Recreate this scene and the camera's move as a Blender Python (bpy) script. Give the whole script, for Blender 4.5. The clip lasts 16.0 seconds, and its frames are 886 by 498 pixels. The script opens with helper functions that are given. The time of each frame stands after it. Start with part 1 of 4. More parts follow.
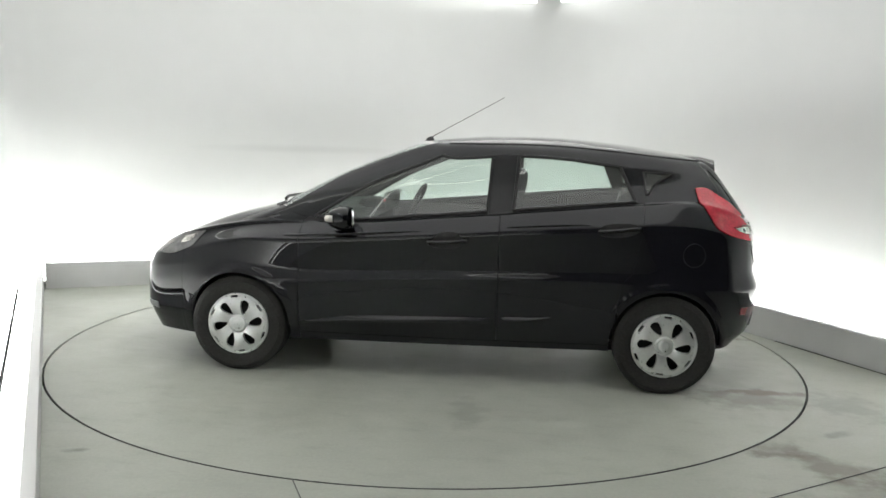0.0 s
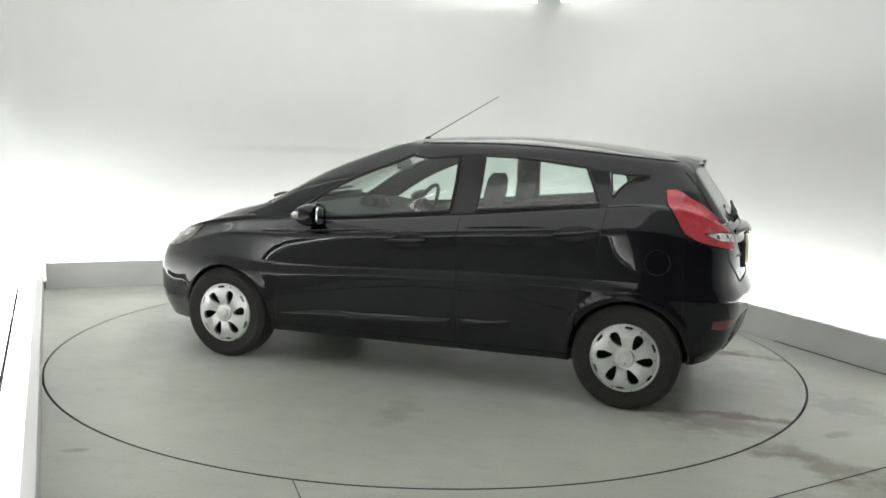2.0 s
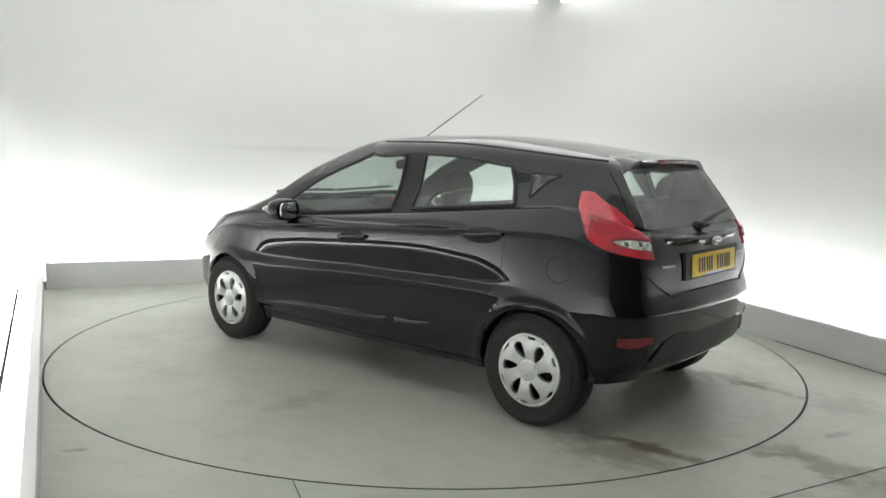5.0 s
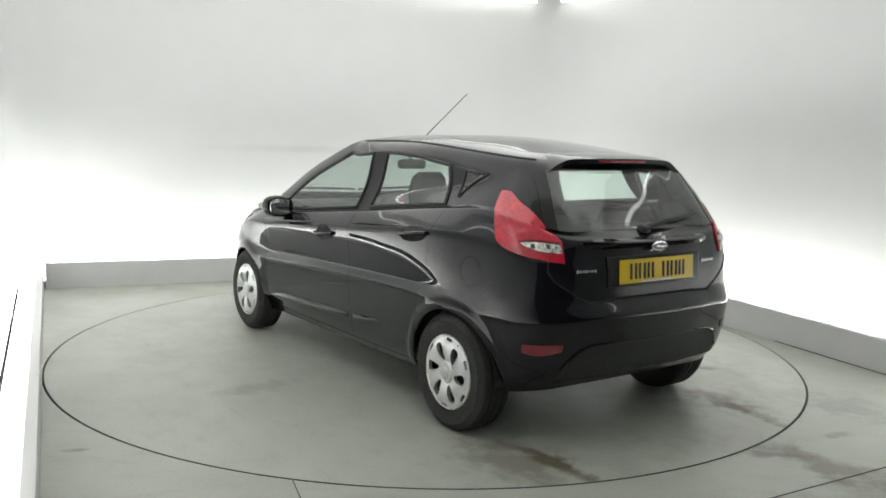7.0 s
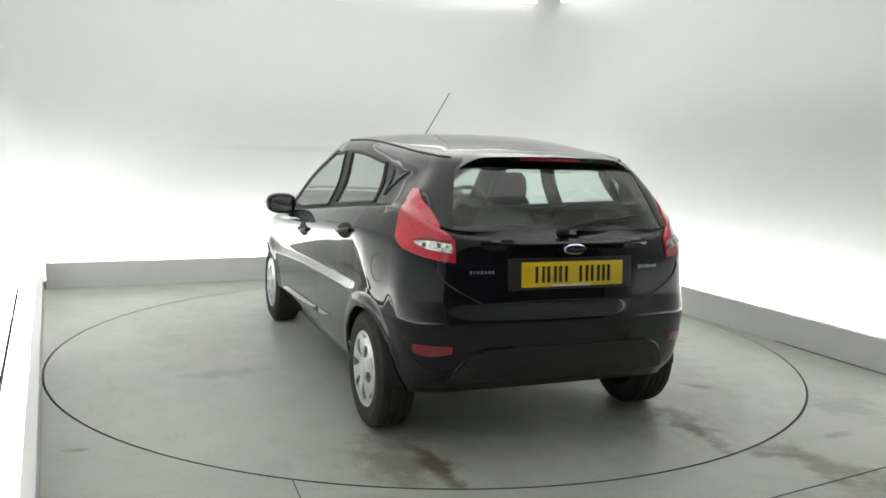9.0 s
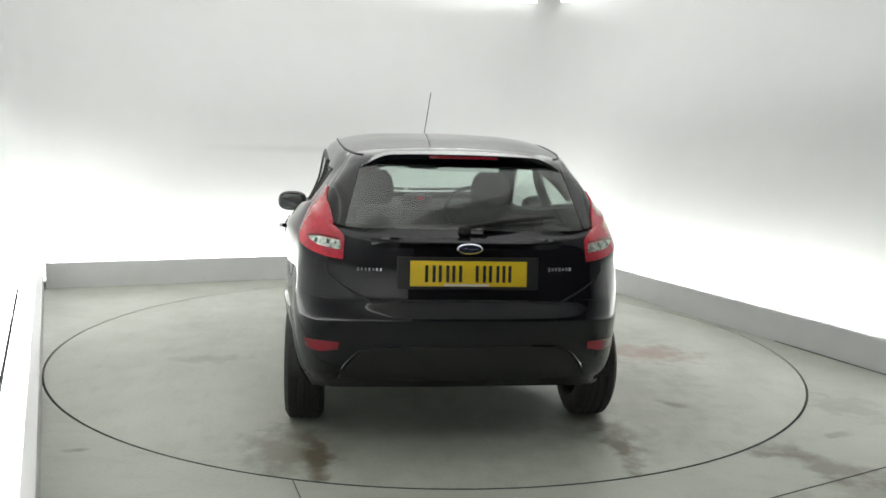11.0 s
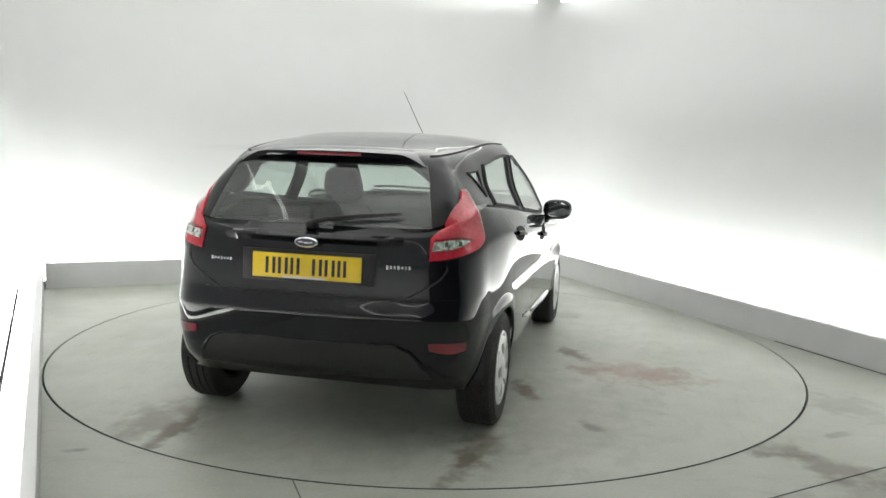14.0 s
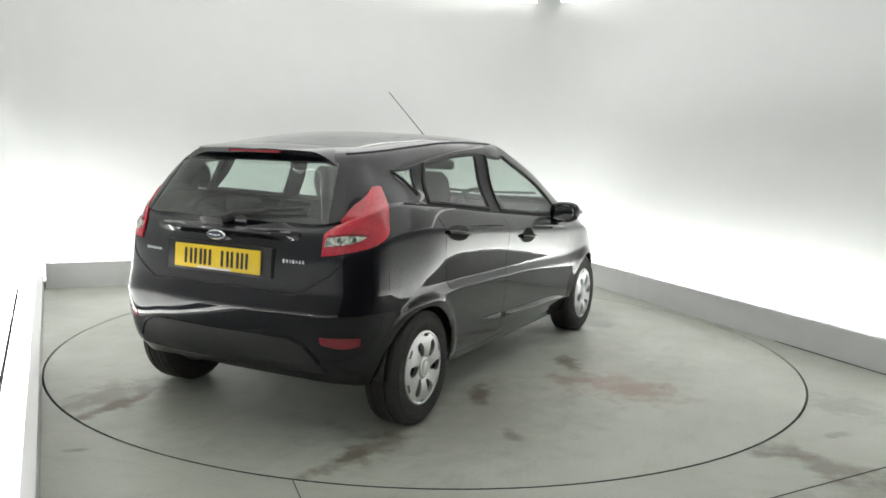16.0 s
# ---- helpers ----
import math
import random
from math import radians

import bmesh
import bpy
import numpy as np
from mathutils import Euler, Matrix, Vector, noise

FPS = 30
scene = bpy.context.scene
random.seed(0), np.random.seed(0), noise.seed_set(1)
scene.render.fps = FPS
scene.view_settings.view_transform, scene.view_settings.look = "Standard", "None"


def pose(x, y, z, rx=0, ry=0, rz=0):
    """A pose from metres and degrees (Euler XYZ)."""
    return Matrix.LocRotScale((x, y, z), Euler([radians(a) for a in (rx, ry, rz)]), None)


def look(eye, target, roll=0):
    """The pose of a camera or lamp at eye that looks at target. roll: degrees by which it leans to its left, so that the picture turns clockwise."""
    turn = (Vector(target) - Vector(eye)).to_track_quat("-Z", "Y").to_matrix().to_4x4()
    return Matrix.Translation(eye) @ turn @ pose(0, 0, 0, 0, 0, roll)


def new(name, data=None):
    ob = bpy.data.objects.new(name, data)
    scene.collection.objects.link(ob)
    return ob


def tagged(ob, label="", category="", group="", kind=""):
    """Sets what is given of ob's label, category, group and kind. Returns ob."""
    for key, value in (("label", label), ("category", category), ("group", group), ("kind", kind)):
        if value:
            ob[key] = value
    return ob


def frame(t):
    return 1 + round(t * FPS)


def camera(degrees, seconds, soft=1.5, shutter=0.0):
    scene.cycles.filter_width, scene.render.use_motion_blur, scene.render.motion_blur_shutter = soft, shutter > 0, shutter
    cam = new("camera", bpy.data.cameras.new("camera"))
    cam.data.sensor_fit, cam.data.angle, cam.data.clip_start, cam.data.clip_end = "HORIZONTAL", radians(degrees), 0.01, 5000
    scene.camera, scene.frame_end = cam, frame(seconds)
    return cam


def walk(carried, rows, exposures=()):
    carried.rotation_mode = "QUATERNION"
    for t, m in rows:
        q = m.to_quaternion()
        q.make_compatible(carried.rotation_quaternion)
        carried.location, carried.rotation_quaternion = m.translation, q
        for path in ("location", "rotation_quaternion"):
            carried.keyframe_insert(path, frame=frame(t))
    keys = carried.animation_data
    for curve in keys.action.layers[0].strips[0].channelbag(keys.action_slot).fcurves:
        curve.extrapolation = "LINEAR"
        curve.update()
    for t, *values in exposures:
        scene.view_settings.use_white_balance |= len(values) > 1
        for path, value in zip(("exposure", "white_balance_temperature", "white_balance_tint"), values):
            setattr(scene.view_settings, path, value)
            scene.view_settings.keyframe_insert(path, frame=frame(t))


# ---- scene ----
# ---------------------------------------------------------------- camera
cam = camera(56.47, 16.0, soft=1.6)
EYE = Vector((0.0, -5.609, 1.405))
YAW, TILT, ROLL = radians(0.824), radians(7.54), 1.731
AIM = EYE + Vector((math.sin(YAW) * math.cos(TILT), math.cos(YAW) * math.cos(TILT), -math.sin(TILT)))
VIEW = look(EYE, AIM, ROLL)
walk(cam, [(0.0, VIEW), (16.0, VIEW)])

# ---------------------------------------------------------------- world and light
world = bpy.data.worlds.new("world")
scene.world = world
world.use_nodes = True
world.node_tree.nodes["Background"].inputs[0].default_value = (0.6, 0.65, 0.7, 1)
world.node_tree.nodes["Background"].inputs[1].default_value = 0.02
scene.view_settings.exposure = 0.0
CEILING_GLOW = 0.78
COVE_GLOW = 15.5
EDGE_GLOW = 3.2

ROOM = 23.0                       # the booth stands turned by this angle
ROOM_M = pose(0, 0, 0, 0, 0, ROOM)


# ---------------------------------------------------------------- materials
def material(name):
    m = bpy.data.materials.new(name)
    m.use_nodes = True
    t = m.node_tree
    return m, t.nodes, t.links, t.nodes["Principled BSDF"]


def simple(name, colour, rough=0.5, metal=0.0, coat=0.0, vary=0.15, scale=30.0, bump=0.0, emit=None, power=0.0):
    """Colour with two scales of variation, and a fine relief."""
    m, n, l, p = material(name)
    tc = n.new("ShaderNodeTexCoord")
    big = n.new("ShaderNodeTexNoise")
    big.inputs["Scale"].default_value = scale * 0.12
    big.inputs["Detail"].default_value = 4
    fine = n.new("ShaderNodeTexNoise")
    fine.inputs["Scale"].default_value = scale
    fine.inputs["Detail"].default_value = 6
    for x in (big, fine):
        l.new(tc.outputs["Object"], x.inputs["Vector"])
    add = n.new("ShaderNodeMath")
    l.new(big.outputs[0], add.inputs[0])
    l.new(fine.outputs[0], add.inputs[1])
    ramp = n.new("ShaderNodeMapRange")
    ramp.inputs["From Min"].default_value = 0.7
    ramp.inputs["From Max"].default_value = 1.3
    ramp.inputs["To Min"].default_value = 1 - vary
    ramp.inputs["To Max"].default_value = 1 + vary
    l.new(add.outputs[0], ramp.inputs["Value"])
    mix = n.new("ShaderNodeVectorMath")
    mix.operation = "SCALE"
    mix.inputs[0].default_value = colour
    l.new(ramp.outputs[0], mix.inputs["Scale"])
    l.new(mix.outputs[0], p.inputs["Base Color"])
    rr = n.new("ShaderNodeMapRange")
    rr.inputs["From Min"].default_value = 0.3
    rr.inputs["From Max"].default_value = 0.7
    rr.inputs["To Min"].default_value = max(rough * 0.8, 0.0)
    rr.inputs["To Max"].default_value = min(rough * 1.25, 1.0)
    l.new(fine.outputs[0], rr.inputs["Value"])
    l.new(rr.outputs[0], p.inputs["Roughness"])
    p.inputs["Metallic"].default_value = metal
    p.inputs["Coat Weight"].default_value = coat
    p.inputs["Coat Roughness"].default_value = 0.03
    if bump:
        b = n.new("ShaderNodeBump")
        b.inputs["Strength"].default_value = bump
        b.inputs["Distance"].default_value = 0.002
        l.new(fine.outputs[0], b.inputs["Height"])
        l.new(b.outputs[0], p.inputs["Normal"])
    if emit:
        p.inputs["Emission Color"].default_value = (*emit, 1)
        p.inputs["Emission Strength"].default_value = power
    return m


def pane_material(name, tint, gloss=1.0, rough=0.0, least=0.07, film=0.06):
    """Clear or tinted sheet glass: straight-through light and a mirror by Fresnel."""
    m, n, l, p = material(name)
    n.remove(p)
    out = n["Material Output"]
    tr = n.new("ShaderNodeBsdfTransparent")
    tr.inputs[0].default_value = (*tint, 1)
    gl = n.new("ShaderNodeBsdfGlossy")
    gl.inputs["Roughness"].default_value = rough
    gl.inputs[0].default_value = (gloss, gloss, gloss, 1)
    lw = n.new("ShaderNodeLayerWeight")
    lw.inputs[0].default_value = 0.5
    pw = n.new("ShaderNodeMath")
    pw.operation = "POWER"
    pw.inputs[1].default_value = 4.0
    l.new(lw.outputs["Facing"], pw.inputs[0])
    fr = n.new("ShaderNodeMapRange")
    fr.inputs["To Min"].default_value = least
    fr.inputs["To Max"].default_value = 0.95
    l.new(pw.outputs[0], fr.inputs["Value"])
    mx = n.new("ShaderNodeMixShader")
    l.new(fr.outputs[0], mx.inputs[0])
    l.new(tr.outputs[0], mx.inputs[1])
    l.new(gl.outputs[0], mx.inputs[2])
    veil = n.new("ShaderNodeBsdfDiffuse")           # thin even pale veil over the pane
    veil.inputs[0].default_value = (0.60, 0.62, 0.60, 1)
    fx = n.new("ShaderNodeMixShader")
    fx.inputs[0].default_value = film
    l.new(mx.outputs[0], fx.inputs[1])
    l.new(veil.outputs[0], fx.inputs[2])
    l.new(fx.outputs[0], out.inputs[0])
    return m


def veiled(m, pivot, reach, amount):
    """Lays a pale veil over a pane, but for the fan that its wiper sweeps."""
    t = m.node_tree
    n, l = t.nodes, t.links
    last = n["Material Output"].inputs[0].links[0].from_socket
    tc = n.new("ShaderNodeTexCoord")
    sub = n.new("ShaderNodeVectorMath")
    sub.operation = "SUBTRACT"
    sub.inputs[1].default_value = pivot
    l.new(tc.outputs["Object"], sub.inputs[0])
    ln = n.new("ShaderNodeVectorMath")
    ln.operation = "LENGTH"
    l.new(sub.outputs[0], ln.inputs[0])
    far = n.new("ShaderNodeMapRange")
    far.inputs["From Min"].default_value = reach
    far.inputs["From Max"].default_value = reach + 0.02
    l.new(ln.outputs["Value"], far.inputs["Value"])
    sep = n.new("ShaderNodeSeparateXYZ")
    l.new(sub.outputs[0], sep.inputs[0])
    slope = n.new("ShaderNodeMath")                 # below the blade's resting lines
    slope.operation = "MULTIPLY_ADD"
    slope.inputs[1].default_value = -0.42
    ab = n.new("ShaderNodeMath")
    ab.operation = "ABSOLUTE"
    l.new(sep.outputs["Y"], ab.inputs[0])
    l.new(ab.outputs[0], slope.inputs[0])
    l.new(sep.outputs["Z"], slope.inputs[2])
    low = n.new("ShaderNodeMapRange")
    low.inputs["From Min"].default_value = 0.0
    low.inputs["From Max"].default_value = -0.015
    l.new(slope.outputs[0], low.inputs["Value"])
    top = n.new("ShaderNodeMath")
    top.operation = "MAXIMUM"
    l.new(far.outputs[0], top.inputs[0])
    l.new(low.outputs[0], top.inputs[1])
    grain = n.new("ShaderNodeTexNoise")
    grain.inputs["Scale"].default_value = 9
    grain.inputs["Detail"].default_value = 6
    l.new(tc.outputs["Object"], grain.inputs["Vector"])
    g = n.new("ShaderNodeMapRange")
    g.inputs["From Min"].default_value = 0.3
    g.inputs["From Max"].default_value = 0.7
    g.inputs["To Min"].default_value = amount * 0.6
    g.inputs["To Max"].default_value = amount * 1.3
    l.new(grain.outputs[0], g.inputs["Value"])
    mul = n.new("ShaderNodeMath")
    mul.operation = "MULTIPLY"
    l.new(top.outputs[0], mul.inputs[0])
    l.new(g.outputs[0], mul.inputs[1])
    veil = n.new("ShaderNodeBsdfDiffuse")
    veil.inputs[0].default_value = (0.55, 0.57, 0.54, 1)
    mx = n.new("ShaderNodeMixShader")
    l.new(mul.outputs[0], mx.inputs[0])
    l.new(last, mx.inputs[1])
    l.new(veil.outputs[0], mx.inputs[2])
    l.new(mx.outputs[0], n["Material Output"].inputs[0])
    return m


def stained_floor(name, base, blots, seed=0.0, rough=0.42):
    """Painted concrete: broad tone drift, fine grain, scuffs, and soft blots of dirt at given places (x, y, rx, ry, turn, strength, colour)."""
    m, n, l, p = material(name)
    tc = n.new("ShaderNodeTexCoord")
    co = tc.outputs["Object"]

    def noise_at(scale, detail=4, stretch=None, rough_=0.55):
        x = n.new("ShaderNodeTexNoise")
        x.inputs["Scale"].default_value = scale
        x.inputs["Detail"].default_value = detail
        x.inputs["Roughness"].default_value = rough_
        mp = n.new("ShaderNodeMapping")
        mp.inputs["Location"].default_value = (seed, seed * 0.7, 0)
        if stretch:
            mp.inputs["Scale"].default_value = stretch
        l.new(co, mp.inputs[0])
        l.new(mp.outputs[0], x.inputs["Vector"])
        return x.outputs[0]

    def span(v, a, b, c, d):
        r = n.new("ShaderNodeMapRange")
        for k, w in zip(("From Min", "From Max", "To Min", "To Max"), (a, b, c, d)):
            r.inputs[k].default_value = w
        l.new(v, r.inputs["Value"])
        return r.outputs[0]

    def math_(op, a, b):
        x = n.new("ShaderNodeMath")
        x.operation = op
        for k, v in enumerate((a, b)):
            if isinstance(v, (int, float)):
                x.inputs[k].default_value = v
            else:
                l.new(v, x.inputs[k])
        return x.outputs[0]

    tone = math_("MULTIPLY", span(noise_at(0.9, 5), 0.3, 0.7, 0.90, 1.08), span(noise_at(60, 5), 0.3, 0.7, 0.95, 1.05))
    tone = math_("MULTIPLY", tone, span(noise_at(5, 6, (1, 2.5, 1)), 0.52, 0.75, 1.0, 0.90))
    sc = n.new("ShaderNodeVectorMath")
    sc.operation = "SCALE"
    sc.inputs[0].default_value = base
    l.new(tone, sc.inputs["Scale"])
    colour = sc.outputs[0]
    ragged = noise_at(7, 6)
    for x, y, rx, ry, turn, strength, tint in blots:
        mp = n.new("ShaderNodeMapping")
        mp.vector_type = "TEXTURE"
        mp.inputs["Location"].default_value = (x, y, 0)
        mp.inputs["Rotation"].default_value = (0, 0, radians(turn))
        mp.inputs["Scale"].default_value = (rx, ry, 1)
        l.new(co, mp.inputs[0])
        ln = n.new("ShaderNodeVectorMath")
        ln.operation = "LENGTH"
        l.new(mp.outputs[0], ln.inputs[0])
        fall = math_("ADD", ln.outputs["Value"], span(ragged, 0.3, 0.7, 0.55, -0.55))
        mask = span(fall, 0.35, 1.1, strength, 0.0)
        mx = n.new("ShaderNodeMix")
        mx.data_type = "RGBA"
        l.new(mask, mx.inputs[0])
        l.new(colour, mx.inputs[6])
        mx.inputs[7].default_value = (*tint, 1)
        colour = mx.outputs[2]
    l.new(colour, p.inputs["Base Color"])
    l.new(span(noise_at(3, 6), 0.3, 0.7, rough - 0.1, rough + 0.12), p.inputs["Roughness"])
    b = n.new("ShaderNodeBump")
    b.inputs["Strength"].default_value = 0.15
    b.inputs["Distance"].default_value = 0.003
    l.new(noise_at(40, 6), b.inputs["Height"])
    l.new(b.outputs[0], p.inputs["Normal"])
    return m


def wall_paint():
    """White wall with faint rolled texture and one long, faintly darker streak on the back wall."""
    m = simple("white_booth_wall", (0.688, 0.695, 0.692), 0.75, vary=0.02, scale=4, bump=0.03)
    n, l = m.node_tree.nodes, m.node_tree.links
    p = n["Principled BSDF"]
    last = p.inputs["Base Color"].links[0].from_socket
    tc = n.new("ShaderNodeTexCoord")
    mp = n.new("ShaderNodeMapping")
    mp.vector_type = "TEXTURE"
    mp.inputs["Location"].default_value = (-0.15, 3.04, 1.27)
    mp.inputs["Scale"].default_value = (1.15, 0.3, 0.05)
    l.new(tc.outputs["Object"], mp.inputs[0])
    ln = n.new("ShaderNodeVectorMath")
    ln.operation = "LENGTH"
    l.new(mp.outputs[0], ln.inputs[0])
    r = n.new("ShaderNodeMapRange")
    r.inputs["From Min"].default_value = 0.2
    r.inputs["From Max"].default_value = 1.0
    r.inputs["To Min"].default_value = 0.90
    r.inputs["To Max"].default_value = 1.0
    l.new(ln.outputs["Value"], r.inputs["Value"])
    s = n.new("ShaderNodeVectorMath")
    s.operation = "SCALE"
    l.new(last, s.inputs[0])
    l.new(r.outputs[0], s.inputs["Scale"])
    l.new(s.outputs[0], p.inputs["Base Color"])
    return m


M_WALL = wall_paint()
M_UPSTAND = simple("grey_white_upstand_paint", (0.62, 0.62, 0.62), 0.5, vary=0.04, scale=6, bump=0.04)
M_CEILING = simple("white_ceiling_paint", (0.8, 0.8, 0.79), 0.8, vary=0.02, scale=5)
M_GLOW = simple("ceiling_diffuser", (0.9, 0.9, 0.9), 0.5, vary=0.01, emit=(0.995, 1.0, 0.99), power=CEILING_GLOW)
M_COVE = simple("cove_tube_glow", (0.9, 0.9, 0.9), 0.5, vary=0.01, emit=(0.99, 1.0, 0.965), power=COVE_GLOW)
M_EDGE = simple("ceiling_edge_glow", (0.9, 0.9, 0.9), 0.5, vary=0.01, emit=(0.99, 1.0, 0.965), power=EDGE_GLOW)
M_DARKWALL = simple("dark_end_wall_paint", (0.075, 0.075, 0.08), 0.7, vary=0.1, scale=8)
M_GAP = simple("dark_gap", (0.02, 0.02, 0.02), 0.9)
M_STEEL = simple("turntable_steel_edge", (0.10, 0.10, 0.10), 0.5, metal=0.6, scale=60)
M_PAINT = simple("black_car_paint", (0.0040, 0.0042, 0.0070), 0.4, coat=1.0, vary=0.2, scale=200)
M_PAINT.node_tree.nodes["Principled BSDF"].inputs["Specular IOR Level"].default_value = 0.05
M_GLOSSBLACK = simple("gloss_black_ceramic", (0.006, 0.006, 0.006), 0.15, vary=0.1)
M_PAINT.node_tree.nodes["Principled BSDF"].inputs["Coat IOR"].default_value = 1.47
M_INSERT = simple("grey_black_bumper_plastic", (0.012, 0.012, 0.0125), 0.55, vary=0.12, scale=260, bump=0.1)
M_BADGE = simple("dark_blue_enamel", (0.01, 0.015, 0.05), 0.2, coat=1.0)
M_DISPLAY = simple("red_display", (0.1, 0.005, 0.005), 0.4, emit=(1.0, 0.03, 0.05), power=0.35)
M_TRIM = simple("black_plastic_trim", (0.012, 0.012, 0.013), 0.5, vary=0.15, scale=300, bump=0.1)
M_TYRE = simple("tyre_rubber", (0.021, 0.020, 0.019), 0.75, vary=0.25, scale=80, bump=0.2)
M_SILVER = simple("silver_wheel_cover", (0.66, 0.67, 0.67), 0.33, metal=0.75, vary=0.06, scale=60)
M_CHROME = simple("chrome", (0.75, 0.76, 0.78), 0.1, metal=1.0, vary=0.03)
M_HEAD = simple("headlamp_lens", (0.20, 0.20, 0.20), 0.2, metal=0.3, coat=1.0, vary=0.5, scale=18)
M_RED = simple("red_lamp_lens", (0.54, 0.011, 0.032), 0.12, coat=1.0, vary=0.28, scale=70)
M_DARKRED = simple("dark_red_reflector", (0.20, 0.003, 0.014), 0.2, coat=1.0, vary=0.15, scale=150)
M_FACET = simple("faceted_clear_lens", (0.80, 0.76, 0.72), 0.2, metal=0.5, coat=1.0, vary=0.9, scale=60)
M_SATIN = simple("satin_badge_metal", (0.45, 0.46, 0.47), 0.35, metal=0.8)
M_CLEAR = simple("clear_lamp_lens", (0.62, 0.60, 0.56), 0.15, coat=1.0, vary=0.3, scale=40)
M_YELLOW = simple("yellow_plate", (0.72, 0.50, 0.015), 0.4, vary=0.05, scale=80)
M_BLACK = simple("black_character", (0.012, 0.012, 0.012), 0.5)
M_CLOTH = simple("charcoal_seat_cloth", (0.022, 0.023, 0.026), 0.95, vary=0.3, scale=120, bump=0.3)
M_INSIDE = simple("dark_interior_plastic", (0.02, 0.02, 0.021), 0.75, vary=0.15, scale=90, bump=0.1)
M_LINING = simple("grey_roof_lining", (0.30, 0.30, 0.29), 0.9, vary=0.06, scale=70)
M_GLASS = pane_material("tinted_car_glass", (0.78, 0.86, 0.82))
M_REARGLASS = veiled(pane_material("rear_window_glass", (0.76, 0.84, 0.80), film=0.01), (-1.72, 0.01, 1.0), 0.42, 0.10)
M_MIRROR = simple("mirror_glass", (0.8, 0.82, 0.83), 0.02, metal=1.0, vary=0.01)


# ---------------------------------------------------------------- mesh helpers
def link(name, bm, mat, parent=None, label="", smooth=True):
    me = bpy.data.meshes.new(name)
    bm.normal_update()
    bm.to_mesh(me)
    bm.free()
    if smooth:
        for f in me.polygons:
            f.use_smooth = True
    if mat:
        me.materials.append(mat)
    ob = new(name, me)
    if parent:
        ob.parent = parent
    if label:
        ob["label"] = label
    return ob


def part(name, bm, mat, parent, label="", smooth=True):
    return link(name, bm, mat, parent, label, smooth)


def sharpen(ob, angle=35):
    """Smooth shading with hard edges past the angle."""
    ob.data.set_sharp_from_angle(angle=radians(angle))
    return ob


def box(x0, x1, y0, y1, z0, z1, bevel=0.0, seg=2, m=None):
    bm = bmesh.new()
    bmesh.ops.create_cube(bm, size=1)
    for v in bm.verts:
        v.co = Vector(((x0 + x1) / 2 + v.co.x * (x1 - x0), (y0 + y1) / 2 + v.co.y * (y1 - y0), (z0 + z1) / 2 + v.co.z * (z1 - z0)))
    if bevel:
        bmesh.ops.bevel(bm, geom=bm.edges[:], offset=bevel, segments=seg, affect="EDGES", profile=0.5)
    if m:
        bm.transform(m)
    return bm


def lathe(profile, n=48, axis="y"):
    """Turns (radius, offset) pairs round an axis."""
    bm = bmesh.new()
    rings = []
    for r, o in profile:
        ring = []
        for k in range(n):
            a = 2 * math.pi * k / n
            c, s = r * math.cos(a), r * math.sin(a)
            ring.append(bm.verts.new((c, o, s) if axis == "y" else (c, s, o)))
        rings.append(ring)
    for a, b in zip(rings, rings[1:]):
        for k in range(n):
            bm.faces.new((a[k], a[(k + 1) % n], b[(k + 1) % n], b[k]))
    bmesh.ops.recalc_face_normals(bm, faces=bm.faces)
    return bm


def tube(points, radius, n=8, taper=1.0):
    bm = bmesh.new()
    pts = [Vector(p) for p in points]
    rings = []
    for i, p in enumerate(pts):
        d = (pts[min(i + 1, len(pts) - 1)] - pts[max(i - 1, 0)]).normalized()
        q = d.to_track_quat("Z", "Y")
        r = radius * (1 + (taper - 1) * i / max(len(pts) - 1, 1))
        rings.append([bm.verts.new(p + q @ Vector((r * math.cos(2 * math.pi * k / n), r * math.sin(2 * math.pi * k / n), 0))) for k in range(n)])
    for a, b in zip(rings, rings[1:]):
        for k in range(n):
            bm.faces.new((a[k], a[(k + 1) % n], b[(k + 1) % n], b[k]))
    bm.faces.new(rings[0][::-1])
    bm.faces.new(rings[-1])
    bmesh.ops.recalc_face_normals(bm, faces=bm.faces)
    return bm


def join(*bms):
    out = bmesh.new()
    for b in bms:
        me = bpy.data.meshes.new("joined")
        b.to_mesh(me)
        b.free()
        out.from_mesh(me)
        bpy.data.meshes.remove(me)
    return out


def structure(ob, label, category):
    return tagged(ob, label, category, kind="structure")


# ---------------------------------------------------------------- the booth
HALF, BACK, FRONT = 2.49, 2.78, -6.0      # inner faces of the low upstand, in the booth's own axes
COVE = 0.26                               # width of the light trough behind the upstand
UP_H, UP_T = 0.225, 0.05
TOP = 2.78
DISC_R = 2.419
SKEW = 0.0313                             # lean of the left side in the plan


def outline(inset, radius, n=14):
    """Plan of the booth's side and back walls, open to the front, with rounded back corners."""
    h, b = HALF + inset, BACK + inset
    pts = [(-h, FRONT)]
    pts += [(-h + 0.25 - 0.25 * math.cos(a), b - 0.25 + 0.25 * math.sin(a)) for a in np.linspace(0, math.pi / 2, n)] if radius else [(-h, b)]
    pts += [(h - radius + radius * math.sin(a), b - radius + radius * math.cos(a)) for a in np.linspace(0, math.pi / 2, n)] if radius else [(h, b)]
    return pts + [(h, FRONT)]


